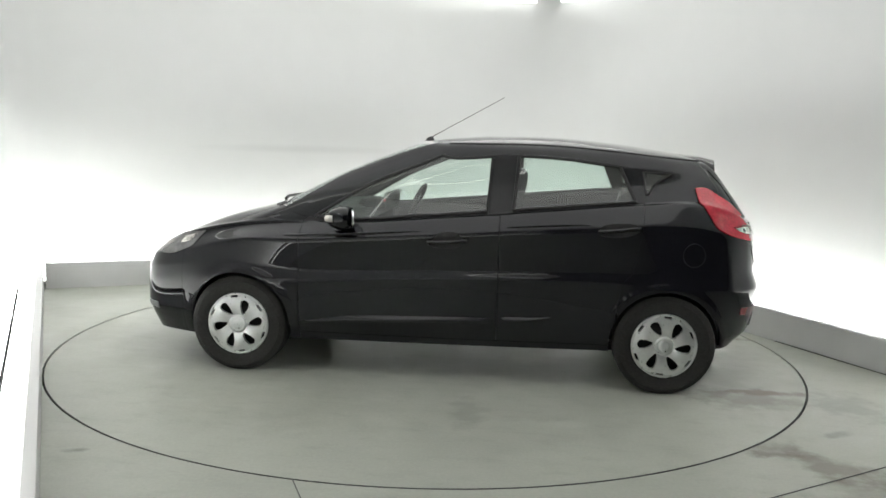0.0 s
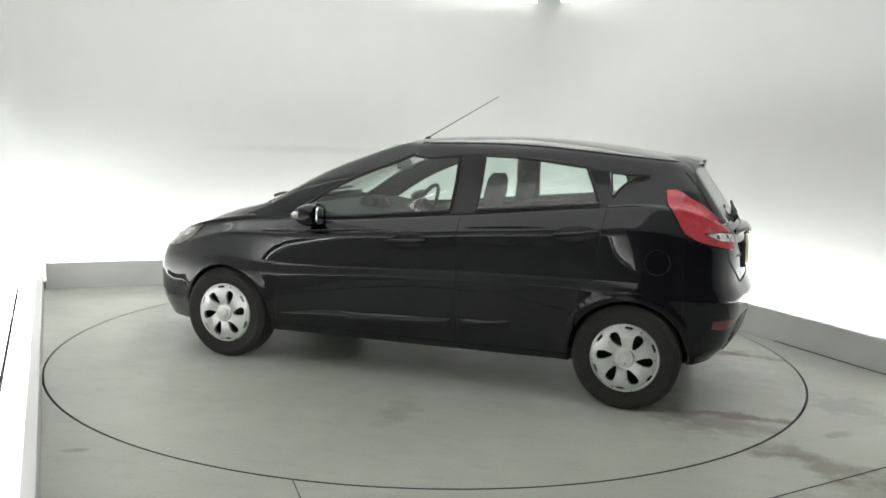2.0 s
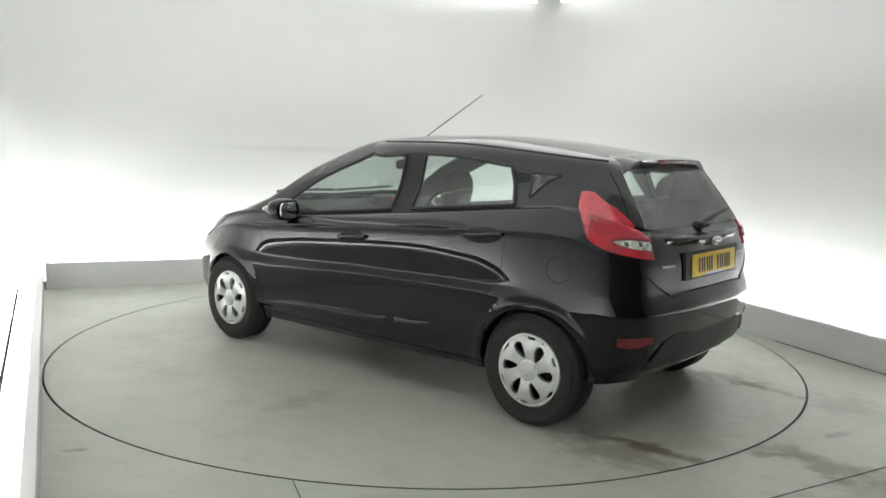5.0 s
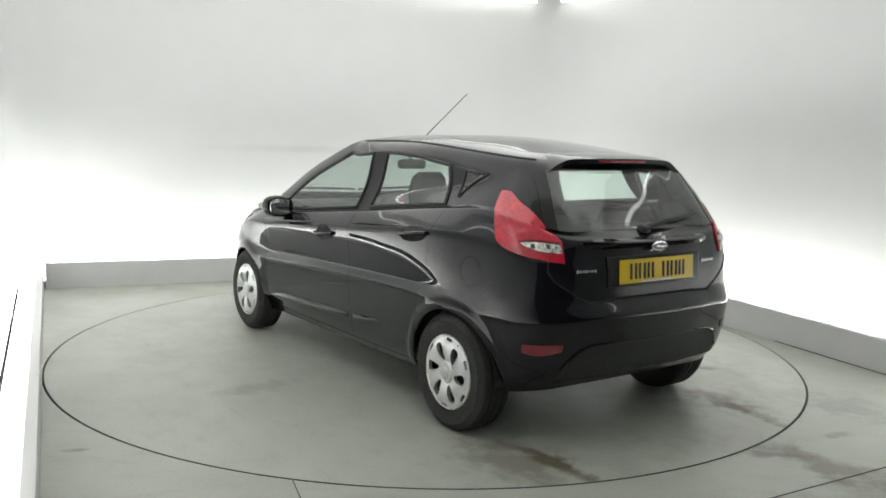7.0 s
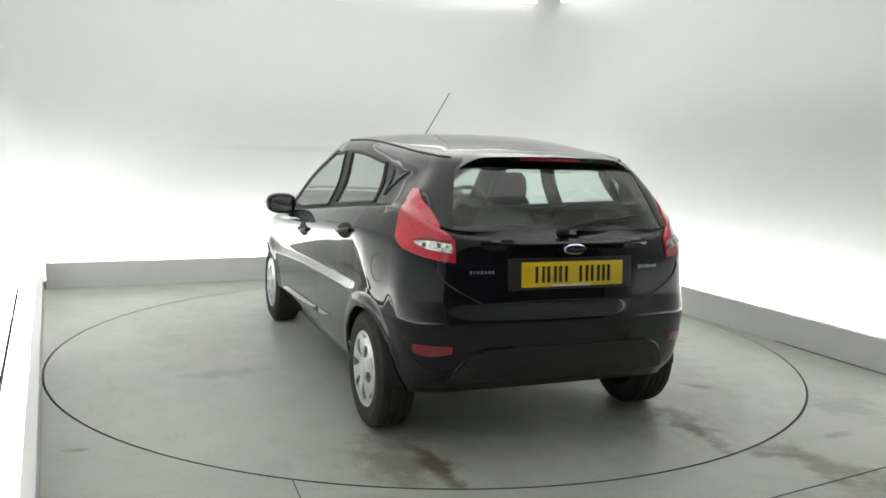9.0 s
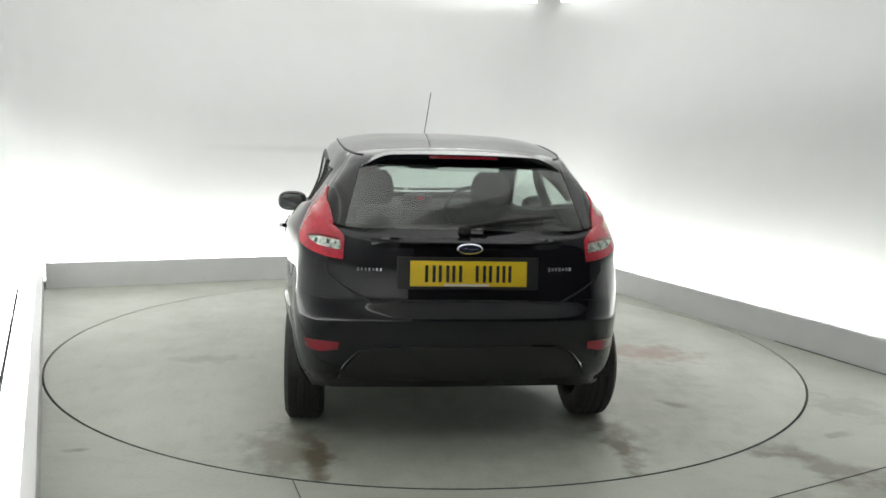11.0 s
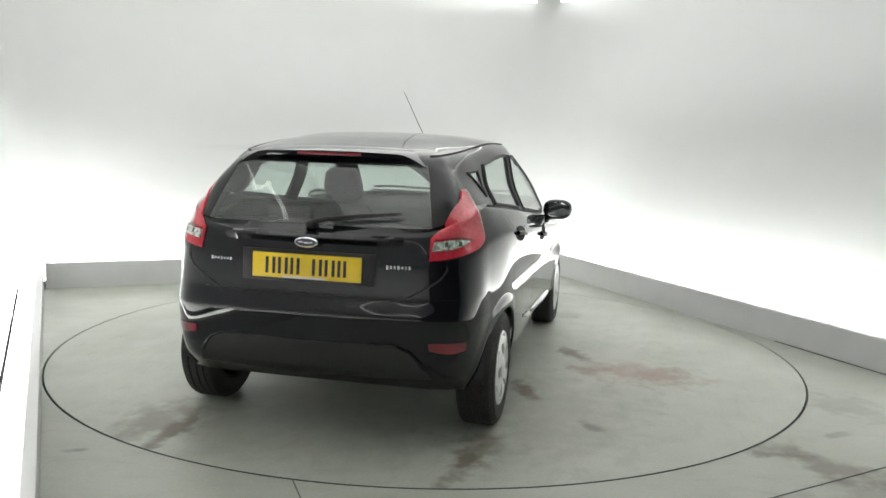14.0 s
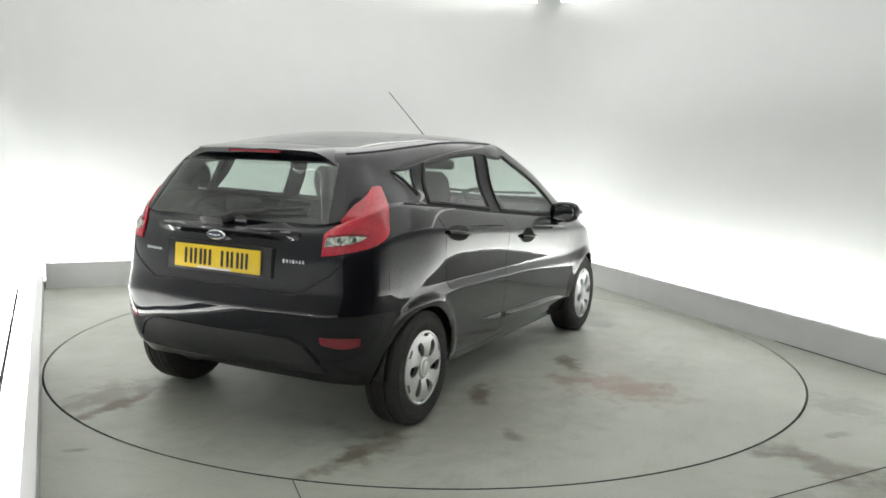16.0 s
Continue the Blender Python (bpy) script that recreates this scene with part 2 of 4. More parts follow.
def ribbon(path_a, path_b, za, zb):
    """Faces between two plan outlines at two heights."""
    bm = bmesh.new()
    a = [bm.verts.new((x, y, za)) for x, y in path_a]
    b = [bm.verts.new((x, y, zb)) for x, y in path_b]
    for k in range(len(a) - 1):
        bm.faces.new((a[k], a[k + 1], b[k + 1], b[k]))
    return bm


def shell(inner, outer, z0, z1):
    """An upright band with thickness between two plan outlines."""
    bm = join(ribbon(inner, inner, z0, z1), ribbon(outer, outer, z0, z1), ribbon(inner, outer, z1, z1), ribbon(inner, outer, z0, z0))
    bmesh.ops.remove_doubles(bm, verts=bm.verts, dist=0.0005)
    bmesh.ops.recalc_face_normals(bm, faces=bm.faces)
    return bm


def build_booth():
    wall_in, wall_out = outline(COVE, 0.82), outline(COVE + 0.12, 0.82)
    wall = link("wall_booth", shell(wall_in, wall_out, -0.02, TOP + 0.25), M_WALL)
    structure(wall, "seamless white booth wall lit from below", "wall")
    ups = []
    for name, bm in (("upstand_left", box(-HALF - UP_T, -HALF, FRONT, BACK + UP_T, 0, UP_H, 0.004)), ("upstand_back", box(-HALF + 0.015, HALF, BACK, BACK + UP_T, 0, UP_H, 0.004)), ("upstand_right", box(HALF, HALF + UP_T, FRONT, BACK + UP_T, 0, UP_H, 0.004))):
        ups.append(structure(link(name, bm, M_UPSTAND, smooth=False), "low grey-white upstand along the booth's edge", "upstand"))
    seam = link("floor_seam", box(HALF - 0.006, HALF - 0.001, FRONT, -0.7, 0.001, 0.005), M_GAP, smooth=False)
    ups.append(structure(seam, "dark dirty seam where floor and upstand meet", "trim"))
    lamps = []
    i = COVE - 0.065
    around = outline(i, 0.755)
    around = [(-HALF - i, -5.9)] + around[1:-1] + [(HALF + i, -4.2)]
    lamps.append(structure(link("cove_light", tube([(x, y, 0.105) for x, y in around], 0.040, 12), M_COVE), "bright light tube in the trough behind the upstand", "light"))
    turn = len(around) - 8
    for run in (around[:turn - 1], around[turn + 1:]):
        lamps.append(structure(link("ceiling_edge_light", tube([(x, y, TOP + 0.13) for x, y in run], 0.018, 8), M_EDGE), "light tube along the ceiling's edge", "light"))
    trough = link("light_trough", ribbon(outline(UP_T - 0.002, 0), outline(COVE + 0.01, 0.82)[:1] + [(-HALF - COVE, BACK + COVE), (HALF + COVE, BACK + COVE)] + outline(COVE + 0.01, 0.82)[-1:], 0.06, 0.06), M_WALL, smooth=False)
    lamps.append(structure(trough, "white-painted bottom of the light trough", "trough"))
    strip = link("trough_edge", box(-HALF - 0.168, -HALF - 0.156, FRONT + 0.3, 1.52, UP_H - 0.02, UP_H + 0.016), M_GAP, smooth=False)
    lamps.append(structure(strip, "thin dark metal edge in the light trough", "trim"))
    # ceiling with a large luminous field and a lit slot along its edge
    w, c = HALF + COVE, TOP
    ceil_ = box(-w - 0.1, w + 0.1, FRONT - 0.1, BACK + COVE + 0.1, c + 0.2, c + 0.3)
    ceil_ob = link("ceiling", ceil_, M_CEILING, smooth=False)
    structure(ceil_ob, "white ceiling of the booth", "ceiling")
    edge = link("ceiling_light", box(-2.2, 2.2, -2.6, 2.45, c + 0.1, c + 0.16, 0.01), M_GLOW, smooth=False)
    structure(edge, "large glowing white ceiling light panel", "light")
    # unseen dark wall, added so that the car's paint reflects little from this end
    front = link("unseen_end_wall", box(-w - 0.12, w + 0.12, FRONT - 0.12, FRONT, -0.02, c + 0.3), M_DARKWALL, smooth=False)
    structure(front, "unseen dark end wall, added to keep the car's reflections dark", "wall")
    for ob in (wall, *ups, *lamps):               # the left side opens a little less than square
        for v in ob.data.vertices:
            if v.co.x < -2.0:
                v.co.x += SKEW * (BACK - v.co.y) - 0.02
    for ob in (wall, *ups, ceil_ob, edge, front, *lamps):
        ob.matrix_world = ROOM_M


def build_floor():
    bm = bmesh.new()
    n = 160
    inner = [bm.verts.new(((DISC_R + 0.007) * math.cos(2 * math.pi * k / n), (DISC_R + 0.007) * math.sin(2 * math.pi * k / n), 0)) for k in range(n)]
    outer = [bm.verts.new((12 * math.cos(2 * math.pi * k / n), 12 * math.sin(2 * math.pi * k / n), 0)) for k in range(n)]
    low = [bm.verts.new((v.co.x, v.co.y, -0.12)) for v in inner]
    for k in range(n):
        j = (k + 1) % n
        bm.faces.new((inner[k], inner[j], outer[j], outer[k]))
        bm.faces.new((inner[j], inner[k], low[k], low[j]))
    fl = link("floor", bm, M_FLOOR, smooth=False)
    structure(fl, "worn grey-green painted concrete floor with stains", "floor")
    for x0, y0, x1, y1 in ((-0.545, -2.36, -0.44, -2.66), (1.36, -2.46, 2.08, -2.07)):
        d = Vector((x1 - x0, y1 - y0, 0))
        strip = box(0, d.length, -0.0018, 0.0018, 0.001, 0.004)
        strip.transform(Matrix.Translation((x0, y0, 0)) @ Matrix.Rotation(math.atan2(d.y, d.x), 4, "Z"))
        structure(link("floor_joint", strip, M_STEEL, smooth=False), "thin dark joint in the concrete floor", "joint")
    pit = link("floor_pit", lathe([(0.01, -0.12), (DISC_R + 0.1, -0.12)], 96, "z"), M_GAP)
    structure(pit, "dark pit below the turntable", "floor")


def build_turntable():
    root = tagged(new("turntable"), "flush round turntable, stained grey paint", "turntable")
    n = 160
    prof = [(0.001, 0.0), (0.6, 0.0), (1.2, 0.0), (1.8, 0.0), (DISC_R - 0.006, 0.0)]
    part("deck", lathe(prof, n, "z"), M_DISC, root, "", False)
    part("rim", lathe([(DISC_R - 0.006, 0.0), (DISC_R - 0.004, -0.002), (DISC_R - 0.004, -0.1)], n, "z"), M_STEEL, root, "dark steel rim", False)
    return root


BROWN, RUST, GREY = (0.10, 0.075, 0.042), (0.27, 0.15, 0.115), (0.13, 0.13, 0.11)
M_FLOOR = stained_floor("floor_paint", (0.408, 0.426, 0.374), [
    (1.66, -1.88, 0.16, 0.12, 20, 0.55, BROWN), (1.85, -2.12, 0.30, 0.14, -40, 0.6, BROWN), (2.05, -1.66, 0.10, 0.04, 30, 0.5, GREY),
    (2.35, -1.2, 0.4, 0.2, -60, 0.35, GREY), (-1.54, -2.10, 0.07, 0.035, 10, 0.6, GREY), (2.0, -2.4, 0.4, 0.25, 0, 0.35, BROWN)])
M_DISC = stained_floor("turntable_paint", (0.408, 0.426, 0.374), [
    (-1.2, -1.0, 0.9, 0.5, 0, 0.20, BROWN), (-1.9, 0.3, 0.5, 0.9, 0, 0.16, BROWN), (0.2, -1.3, 0.7, 0.45, 20, 0.15, BROWN), (0.5, 1.5, 0.8, 0.4, 0, 0.10, BROWN),
    (-2.08, 0.72, 0.24, 0.07, 5, 0.90, BROWN), (-1.95, 0.85, 0.35, 0.22, 10, 0.49, BROWN), (-2.0, -0.68, 0.36, 0.07, -6, 0.84, BROWN), (-1.75, -0.72, 0.25, 0.12, 0, 0.42, BROWN),
    (-0.85, -0.79, 0.20, 0.07, 20, 0.84, BROWN), (0.05, -0.98, 0.16, 0.09, 30, 0.77, BROWN), (-0.3, -1.42, 0.26, 0.42, 0, 0.60, RUST),
    (-1.37, -1.18, 0.08, 0.05, 40, 0.70, GREY), (-0.4, 1.45, 0.10, 0.30, 0, 0.31, GREY), (1.3, -0.85, 0.2, 0.1, 0, 0.3, GREY), (-1.84, -0.62, 0.15, 0.3, 0, 0.25, GREY)], 3.1)
build_booth()
build_floor()
turntable = build_turntable()


# ---------------------------------------------------------------- the car's surface
from mathutils import kdtree

# The body is a net of rings, stacked from sill to roof, each running from the middle of the front round the left side
# to the middle of the back: station 0 is the nose, 3 to 16 the side, 19 the tail. x forward, y left, z up, origin on the ground
# between the axles.
AXLE, ARCH_R, WHEEL_R, HUB_Z = 1.2445, 0.310, 0.287, 0.283
NS, NR = 9, 9


def slopes(v, h):
    """Monotone tangents along the first axis."""
    d = np.diff(v, axis=0) / h
    m = np.zeros_like(v)
    a, b = d[:-1], d[1:]
    same = a * b > 0
    m[1:-1] = np.where(same, 2 * a * b / np.where(same, a + b, 1), 0)
    m[0], m[-1] = d[0], d[-1]
    return m


def curve(knots, x):
    """Smooth monotone interpolation of (x, value) pairs."""
    k = np.array(sorted(knots), float)
    xs, v = k[:, 0], k[:, 1]
    if len(xs) == 1:
        return np.full(np.shape(x), v[0])
    h = np.diff(xs)
    m = slopes(v, h)
    x = np.clip(np.asarray(x, float), xs[0], xs[-1])
    i = np.clip(np.searchsorted(xs, x) - 1, 0, len(h) - 1)
    t = (x - xs[i]) / h[i]
    return (2 * t**3 - 3 * t**2 + 1) * v[i] + (t**3 - 2 * t**2 + t) * h[i] * m[i] + (3 * t**2 - 2 * t**3) * v[i + 1] + (t**3 - t**2) * h[i] * m[i + 1]


SIDE = [1.62, 1.245, 0.88, 0.62, 0.15, -0.21, -0.29, -0.36, -0.70, -0.90, -0.96, -1.245, -1.46, -1.60]


def ring(nose, tail, width, height, side=SIDE, front=(0.45, 0.82), rear=(0.90, 0.50), pf=2.4, pr=2.2):
    """One ring of the net: superellipse ends and a side whose half width and height follow x."""
    x3, x16 = side[0], side[-1]
    xs = [nose] + [x3 + (nose - x3) * (1 - q**pf) ** (1 / pf) for q in front] + list(side)
    xs += [x16 + (tail - x16) * (1 - q**pr) ** (1 / pr) for q in rear] + [tail]
    xs = np.array(xs)
    y = curve(width, xs)
    y[0], y[19] = 0, 0
    for k, q in zip((1, 2), front):
        y[k] = curve(width, x3) * q
    for k, q in zip((17, 18), rear):
        y[k] = curve(width, x16) * q
    return np.stack([xs, y, curve(height, xs)], 1)


def shifted(side, **moves):
    s = list(side)
    for k, v in moves.items():
        s[int(k[1:]) - 3] = v
    return s


UPPER = [1.00, 0.94, 0.84, 0.62, 0.15, -0.21, -0.29, -0.36, -0.70, -1.02, -1.10, -1.16, -1.38, -1.57]
RINGS = [
    ring(1.95, -1.70, [(-1.62, 0.665), (-1.2, 0.76), (0, 0.77), (1.3, 0.76), (1.62, 0.70)], [(1.95, 0.18), (0.9, 0.195), (-0.93, 0.225), (-1.45, 0.25), (-1.62, 0.262), (-1.70, 0.275)]),
    ring(2.00, -1.80, [(-1.62, 0.725), (-1.2, 0.785), (-0.8, 0.80), (0, 0.80), (1.3, 0.80), (1.62, 0.745)], [(2, 0.29), (0.9, 0.27), (-0.93, 0.29), (-1.62, 0.35), (-1.80, 0.37)]),
    ring(2.02, -1.84, [(-1.62, 0.745), (-1.2, 0.808), (-0.8, 0.82), (-0.4, 0.822), (0.6, 0.827), (1.3, 0.838), (1.62, 0.765)], [(2, 0.36), (0.9, 0.325), (0.23, 0.365), (-0.93, 0.40), (-1.62, 0.47), (-1.84, 0.49)]),
    ring(2.02, -1.862, [(-1.62, 0.755), (-1.2, 0.828), (-0.8, 0.842), (-0.4, 0.846), (0.6, 0.85), (1.3, 0.863), (1.62, 0.775)], [(2, 0.47), (1.3, 0.575), (0.88, 0.565), (0.3, 0.60), (-0.9, 0.635), (-1.3, 0.60), (-1.62, 0.60), (-1.86, 0.622)], shifted(SIDE, s13=-0.99, s12=-0.92)),
    ring(2.01, -1.815, [(-1.62, 0.75), (-1.2, 0.822), (-0.8, 0.831), (-0.4, 0.832), (0.6, 0.833), (1.0, 0.834), (1.3, 0.844), (1.62, 0.767)], [(2, 0.56), (1.3, 0.65), (0.88, 0.622), (0.3, 0.648), (-0.9, 0.688), (-1.62, 0.70), (-1.82, 0.70)], shifted(SIDE, s13=-1.05, s12=-0.96)),
    ring(1.98, -1.806, [(-1.62, 0.724), (-1.3, 0.806), (-1.0, 0.843), (-0.4, 0.856), (0.6, 0.857), (1.0, 0.851), (1.25, 0.830), (1.62, 0.735)], [(1.98, 0.63), (1.62, 0.70), (1.3, 0.785), (0.85, 0.805), (0, 0.87), (-0.81, 0.935), (-1.3, 0.965), (-1.62, 0.90), (-1.8, 0.83)], shifted(SIDE, s13=-1.09, s12=-1.0, s14=-1.22, s15=-1.44, s16=-1.60)),
    ring(1.91, -1.782, [(-1.58, 0.668), (-1.3, 0.722), (-0.6, 0.782), (0.6, 0.790), (0.9, 0.755), (1.25, 0.725), (1.62, 0.655)], [(1.91, 0.685), (1.74, 0.745), (1.62, 0.79), (1.25, 0.865), (0.9, 0.895), (0.61, 0.905), (0.19, 0.94), (-0.22, 0.98), (-0.65, 1.025), (-1.05, 1.065), (-1.35, 1.085), (-1.58, 1.02), (-1.765, 0.955)], shifted(UPPER, s3=1.62, s4=1.245, s5=0.88)),
    ring(1.48, -1.752, [(-1.58, 0.658), (-1.3, 0.708), (-0.6, 0.758), (0.6, 0.768), (0.87, 0.75), (1.09, 0.72), (1.3, 0.675)], [(1.48, 0.885), (1.3, 0.885), (1.06, 0.915), (0.87, 0.91), (0.61, 0.912), (0.19, 0.947), (-0.22, 0.987), (-0.65, 1.032), (-1.05, 1.072), (-1.35, 1.092), (-1.58, 1.04), (-1.74, 0.98)], shifted(UPPER, s3=1.30, s4=1.09, s5=0.87)),
    ring(1.10, -1.715, [(-1.60, 0.632), (-1.3, 0.695), (-0.6, 0.745), (0.6, 0.757), (0.84, 0.745), (0.94, 0.722), (1.00, 0.69)], [(1.10, 0.985), (1.00, 0.98), (0.94, 0.952), (0.84, 0.932), (0.61, 0.92), (0.19, 0.955), (-0.22, 0.995), (-0.65, 1.04), (-1.05, 1.08), (-1.35, 1.10), (-1.57, 1.06), (-1.715, 1.005)], shifted(UPPER, s16=-1.60), pf=3.0, pr=3.4),
    ring(0.665, -1.605, [(-1.53, 0.588), (-1.45, 0.610), (-1.2, 0.642), (-0.6, 0.675), (0.0, 0.685), (0.33, 0.69), (0.49, 0.685), (0.57, 0.655), (0.62, 0.61)], [(0.665, 1.203), (0.62, 1.203), (0.57, 1.172), (0.49, 1.143), (0.33, 1.12), (0.02, 1.13), (-0.29, 1.155), (-0.7, 1.175), (-1.2, 1.185), (-1.5, 1.18), (-1.605, 1.16)], [0.62, 0.57, 0.49, 0.33, 0.03, -0.22, -0.295, -0.37, -0.67, -0.97, -1.06, -1.23, -1.38, -1.53], pf=3.0, pr=3.4),
    ring(0.25, -1.515, [(-1.44, 0.545), (-1.35, 0.573), (-1.2, 0.603), (-0.6, 0.640), (-0.1, 0.642), (0.07, 0.612), (0.18, 0.553)], [(0.25, 1.376), (0.18, 1.370), (0.13, 1.348), (0.07, 1.323), (-0.03, 1.308), (-0.2, 1.322), (-0.38, 1.330), (-0.64, 1.322), (-0.91, 1.290), (-1.2, 1.268), (-1.40, 1.262), (-1.515, 1.285)], [0.18, 0.13, 0.07, 0.0, -0.10, -0.23, -0.30, -0.38, -0.64, -0.92, -1.02, -1.28, -1.37, -1.44], pf=3.0, pr=3.4),
    ring(0.18, -1.48, [(-1.40, 0.49), (-1.2, 0.54), (-0.6, 0.578), (-0.1, 0.58), (0.04, 0.555), (0.11, 0.525)], [(0.18, 1.396), (0.11, 1.389), (0.04, 1.384), (-0.13, 1.386), (-0.38, 1.390), (-0.64, 1.385), (-0.95, 1.363), (-1.3, 1.333), (-1.5, 1.318)], [0.11, 0.08, 0.04, -0.02, -0.13, -0.24, -0.30, -0.38, -0.64, -0.90, -0.99, -1.2, -1.31, -1.40], pf=3.0, pr=2.6),
    ring(0.10, -1.45, [(-1.25, 0.30), (-0.6, 0.34), (0.0, 0.31)], [(0.10, 1.411), (-0.2, 1.430), (-0.5, 1.433), (-0.9, 1.408), (-1.25, 1.368), (-1.45, 1.345)], [0.02, 0.0, -0.03, -0.08, -0.16, -0.25, -0.31, -0.38, -0.62, -0.85, -0.93, -1.08, -1.16, -1.25]),
    ring(0.03, -1.40, [(-1.25, 0.0), (0.0, 0.0)], [(0.03, 1.419), (-0.2, 1.437), (-0.5, 1.441), (-0.9, 1.418), (-1.25, 1.377), (-1.40, 1.355)], [-0.01, -0.03, -0.06, -0.10, -0.17, -0.25, -0.31, -0.38, -0.60, -0.80, -0.88, -1.02, -1.10, -1.2]),
]
CREASES = (3, 4, 5, 8)


def surface():
    """The net, filled in smoothly: points by (ring, station) on a fine grid, and their outward normals."""
    net = np.array(RINGS)
    flip = np.array([1, -1, 1])
    fine = []
    for row in net:
        g = np.vstack([row[1] * flip, row, row[18] * flip])
        h = np.maximum(np.linalg.norm(np.diff(g, axis=0), axis=1), 1e-6)
        d = np.diff(g, axis=0) / h[:, None]
        m = (d[:-1] * h[1:, None] + d[1:] * h[:-1, None]) / (h[:-1] + h[1:])[:, None]
        out = []
        for k in range(19):
            t = (np.arange(NS) / NS)[:, None]
            L = h[k + 1]
            out.append((2 * t**3 - 3 * t**2 + 1) * row[k] + (t**3 - 2 * t**2 + t) * L * m[k] + (3 * t**2 - 2 * t**3) * row[k + 1] + (t**3 - t**2) * L * m[k + 1])
        fine.append(np.vstack(out + [row[19:20]]))
    v = np.array(fine)
    m = slopes(v, 1.0)
    m[-1, :, 2] = 0
    lead, trail = m.copy(), m.copy()
    for k in CREASES:                     # folds: the tangent changes there
        lead[k], trail[k] = (m[k] + 5 * (v[k + 1] - v[k])) / 6, (m[k] + 5 * (v[k] - v[k - 1])) / 6
    out = []
    for k in range(len(v) - 1):
        t = (np.arange(NR) / NR)[:, None, None]
        out.append((2 * t**3 - 3 * t**2 + 1) * v[k] + (t**3 - 2 * t**2 + t) * lead[k] + (3 * t**2 - 2 * t**3) * v[k + 1] + (t**3 - t**2) * trail[k + 1])
    p = np.concatenate(out + [v[-1:]])
    p[:, 0, 1] = p[:, -1, 1] = 0
    for cx in (AXLE, -AXLE):              # flared wheel arches
        d = np.hypot(p[..., 0] - cx, p[..., 2] - HUB_Z)
        w = np.clip((0.375 - d) / 0.04, 0, 1)
        p[..., 1] += 0.009 * w * w * (3 - 2 * w) * (p[..., 1] > 0.6)
    n = np.cross(np.gradient(p, axis=1), np.gradient(p, axis=0))
    n /= np.maximum(np.linalg.norm(n, axis=2, keepdims=True), 1e-9)
    if n[4 * NR, 8 * NS, 1] < 0:
        n = -n
    return p, n


GRID, NORM = surface()
TREE = kdtree.KDTree(GRID.shape[0] * GRID.shape[1])
for k, p in enumerate(GRID.reshape(-1, 3)):
    TREE.insert(p, k)
TREE.balance()


def true_normals(ob):
    """Gives a panel the whole body's normals, so that reflections run on across the joints."""
    flat = NORM.reshape(-1, 3)
    out = []
    for v in ob.data.vertices:
        co = v.co.copy()
        sg = -1 if co.y < 0 else 1
        co.y = abs(co.y)
        _, k, d = TREE.find(co)
        n = Vector(flat[k])
        n.y *= sg
        out.append(n if d < 0.03 and n.dot(v.normal) > 0.3 else v.normal.copy())
    ob.data.normals_split_custom_set_from_vertices(out)
    return ob


FLIP = Vector((1, -1, 1))


def at(r, s, off=0.0):
    """The surface at a ring and station, raised by off."""
    i, j = np.clip(r * NR, 0, GRID.shape[0] - 1.001), np.clip(s * NS, 0, GRID.shape[1] - 1.001)
    a, b = int(i), int(j)
    u, w = i - a, j - b
    mix = lambda g: (g[a, b] * (1 - u) + g[a + 1, b] * u) * (1 - w) + (g[a, b + 1] * (1 - u) + g[a + 1, b + 1] * u) * w
    return Vector(mix(GRID)) + Vector(mix(NORM)) * off


def near(p, lo=0, hi=13):
    """Ring and station of the surface point nearest to p, on the left half."""
    q = np.array(p, float)
    g = GRID[lo * NR:hi * NR + 1]
    d = ((g - q) ** 2).sum(2)
    i, j = np.unravel_index(np.argmin(d), d.shape)
    i += lo * NR
    i, j = min(max(i, 1), GRID.shape[0] - 2), min(max(j, 1), GRID.shape[1] - 2)
    A = np.stack([(GRID[i + 1, j] - GRID[i - 1, j]) / 2, (GRID[i, j + 1] - GRID[i, j - 1]) / 2], 1)
    uv = np.clip(np.linalg.lstsq(A, q - GRID[i, j], rcond=None)[0], -1, 1)
    return (i + uv[0]) / NR, (j + uv[1]) / NS


def cut_arches(bm, gap=0.0):
    """Takes the wheel arches out of a panel and draws the cut onto the circle."""
    for cx in (AXLE, -AXLE):
        far = lambda co: math.hypot(co.x - cx, co.z - HUB_Z)
        doomed = [f for f in bm.faces if abs(f.calc_center_median().y) > 0.45 and far(f.calc_center_median()) < ARCH_R]
        if not doomed:
            continue
        rim = {v for f in doomed for v in f.verts}
        bmesh.ops.delete(bm, geom=doomed, context="FACES")
        for v in bm.verts:
            if v in rim and v.is_valid and v.link_faces:
                d = far(v.co)
                if abs(d - ARCH_R) < 0.06:
                    v.co.x = cx + (v.co.x - cx) * ARCH_R / d
                    v.co.z = HUB_Z + (v.co.z - HUB_Z) * ARCH_R / d


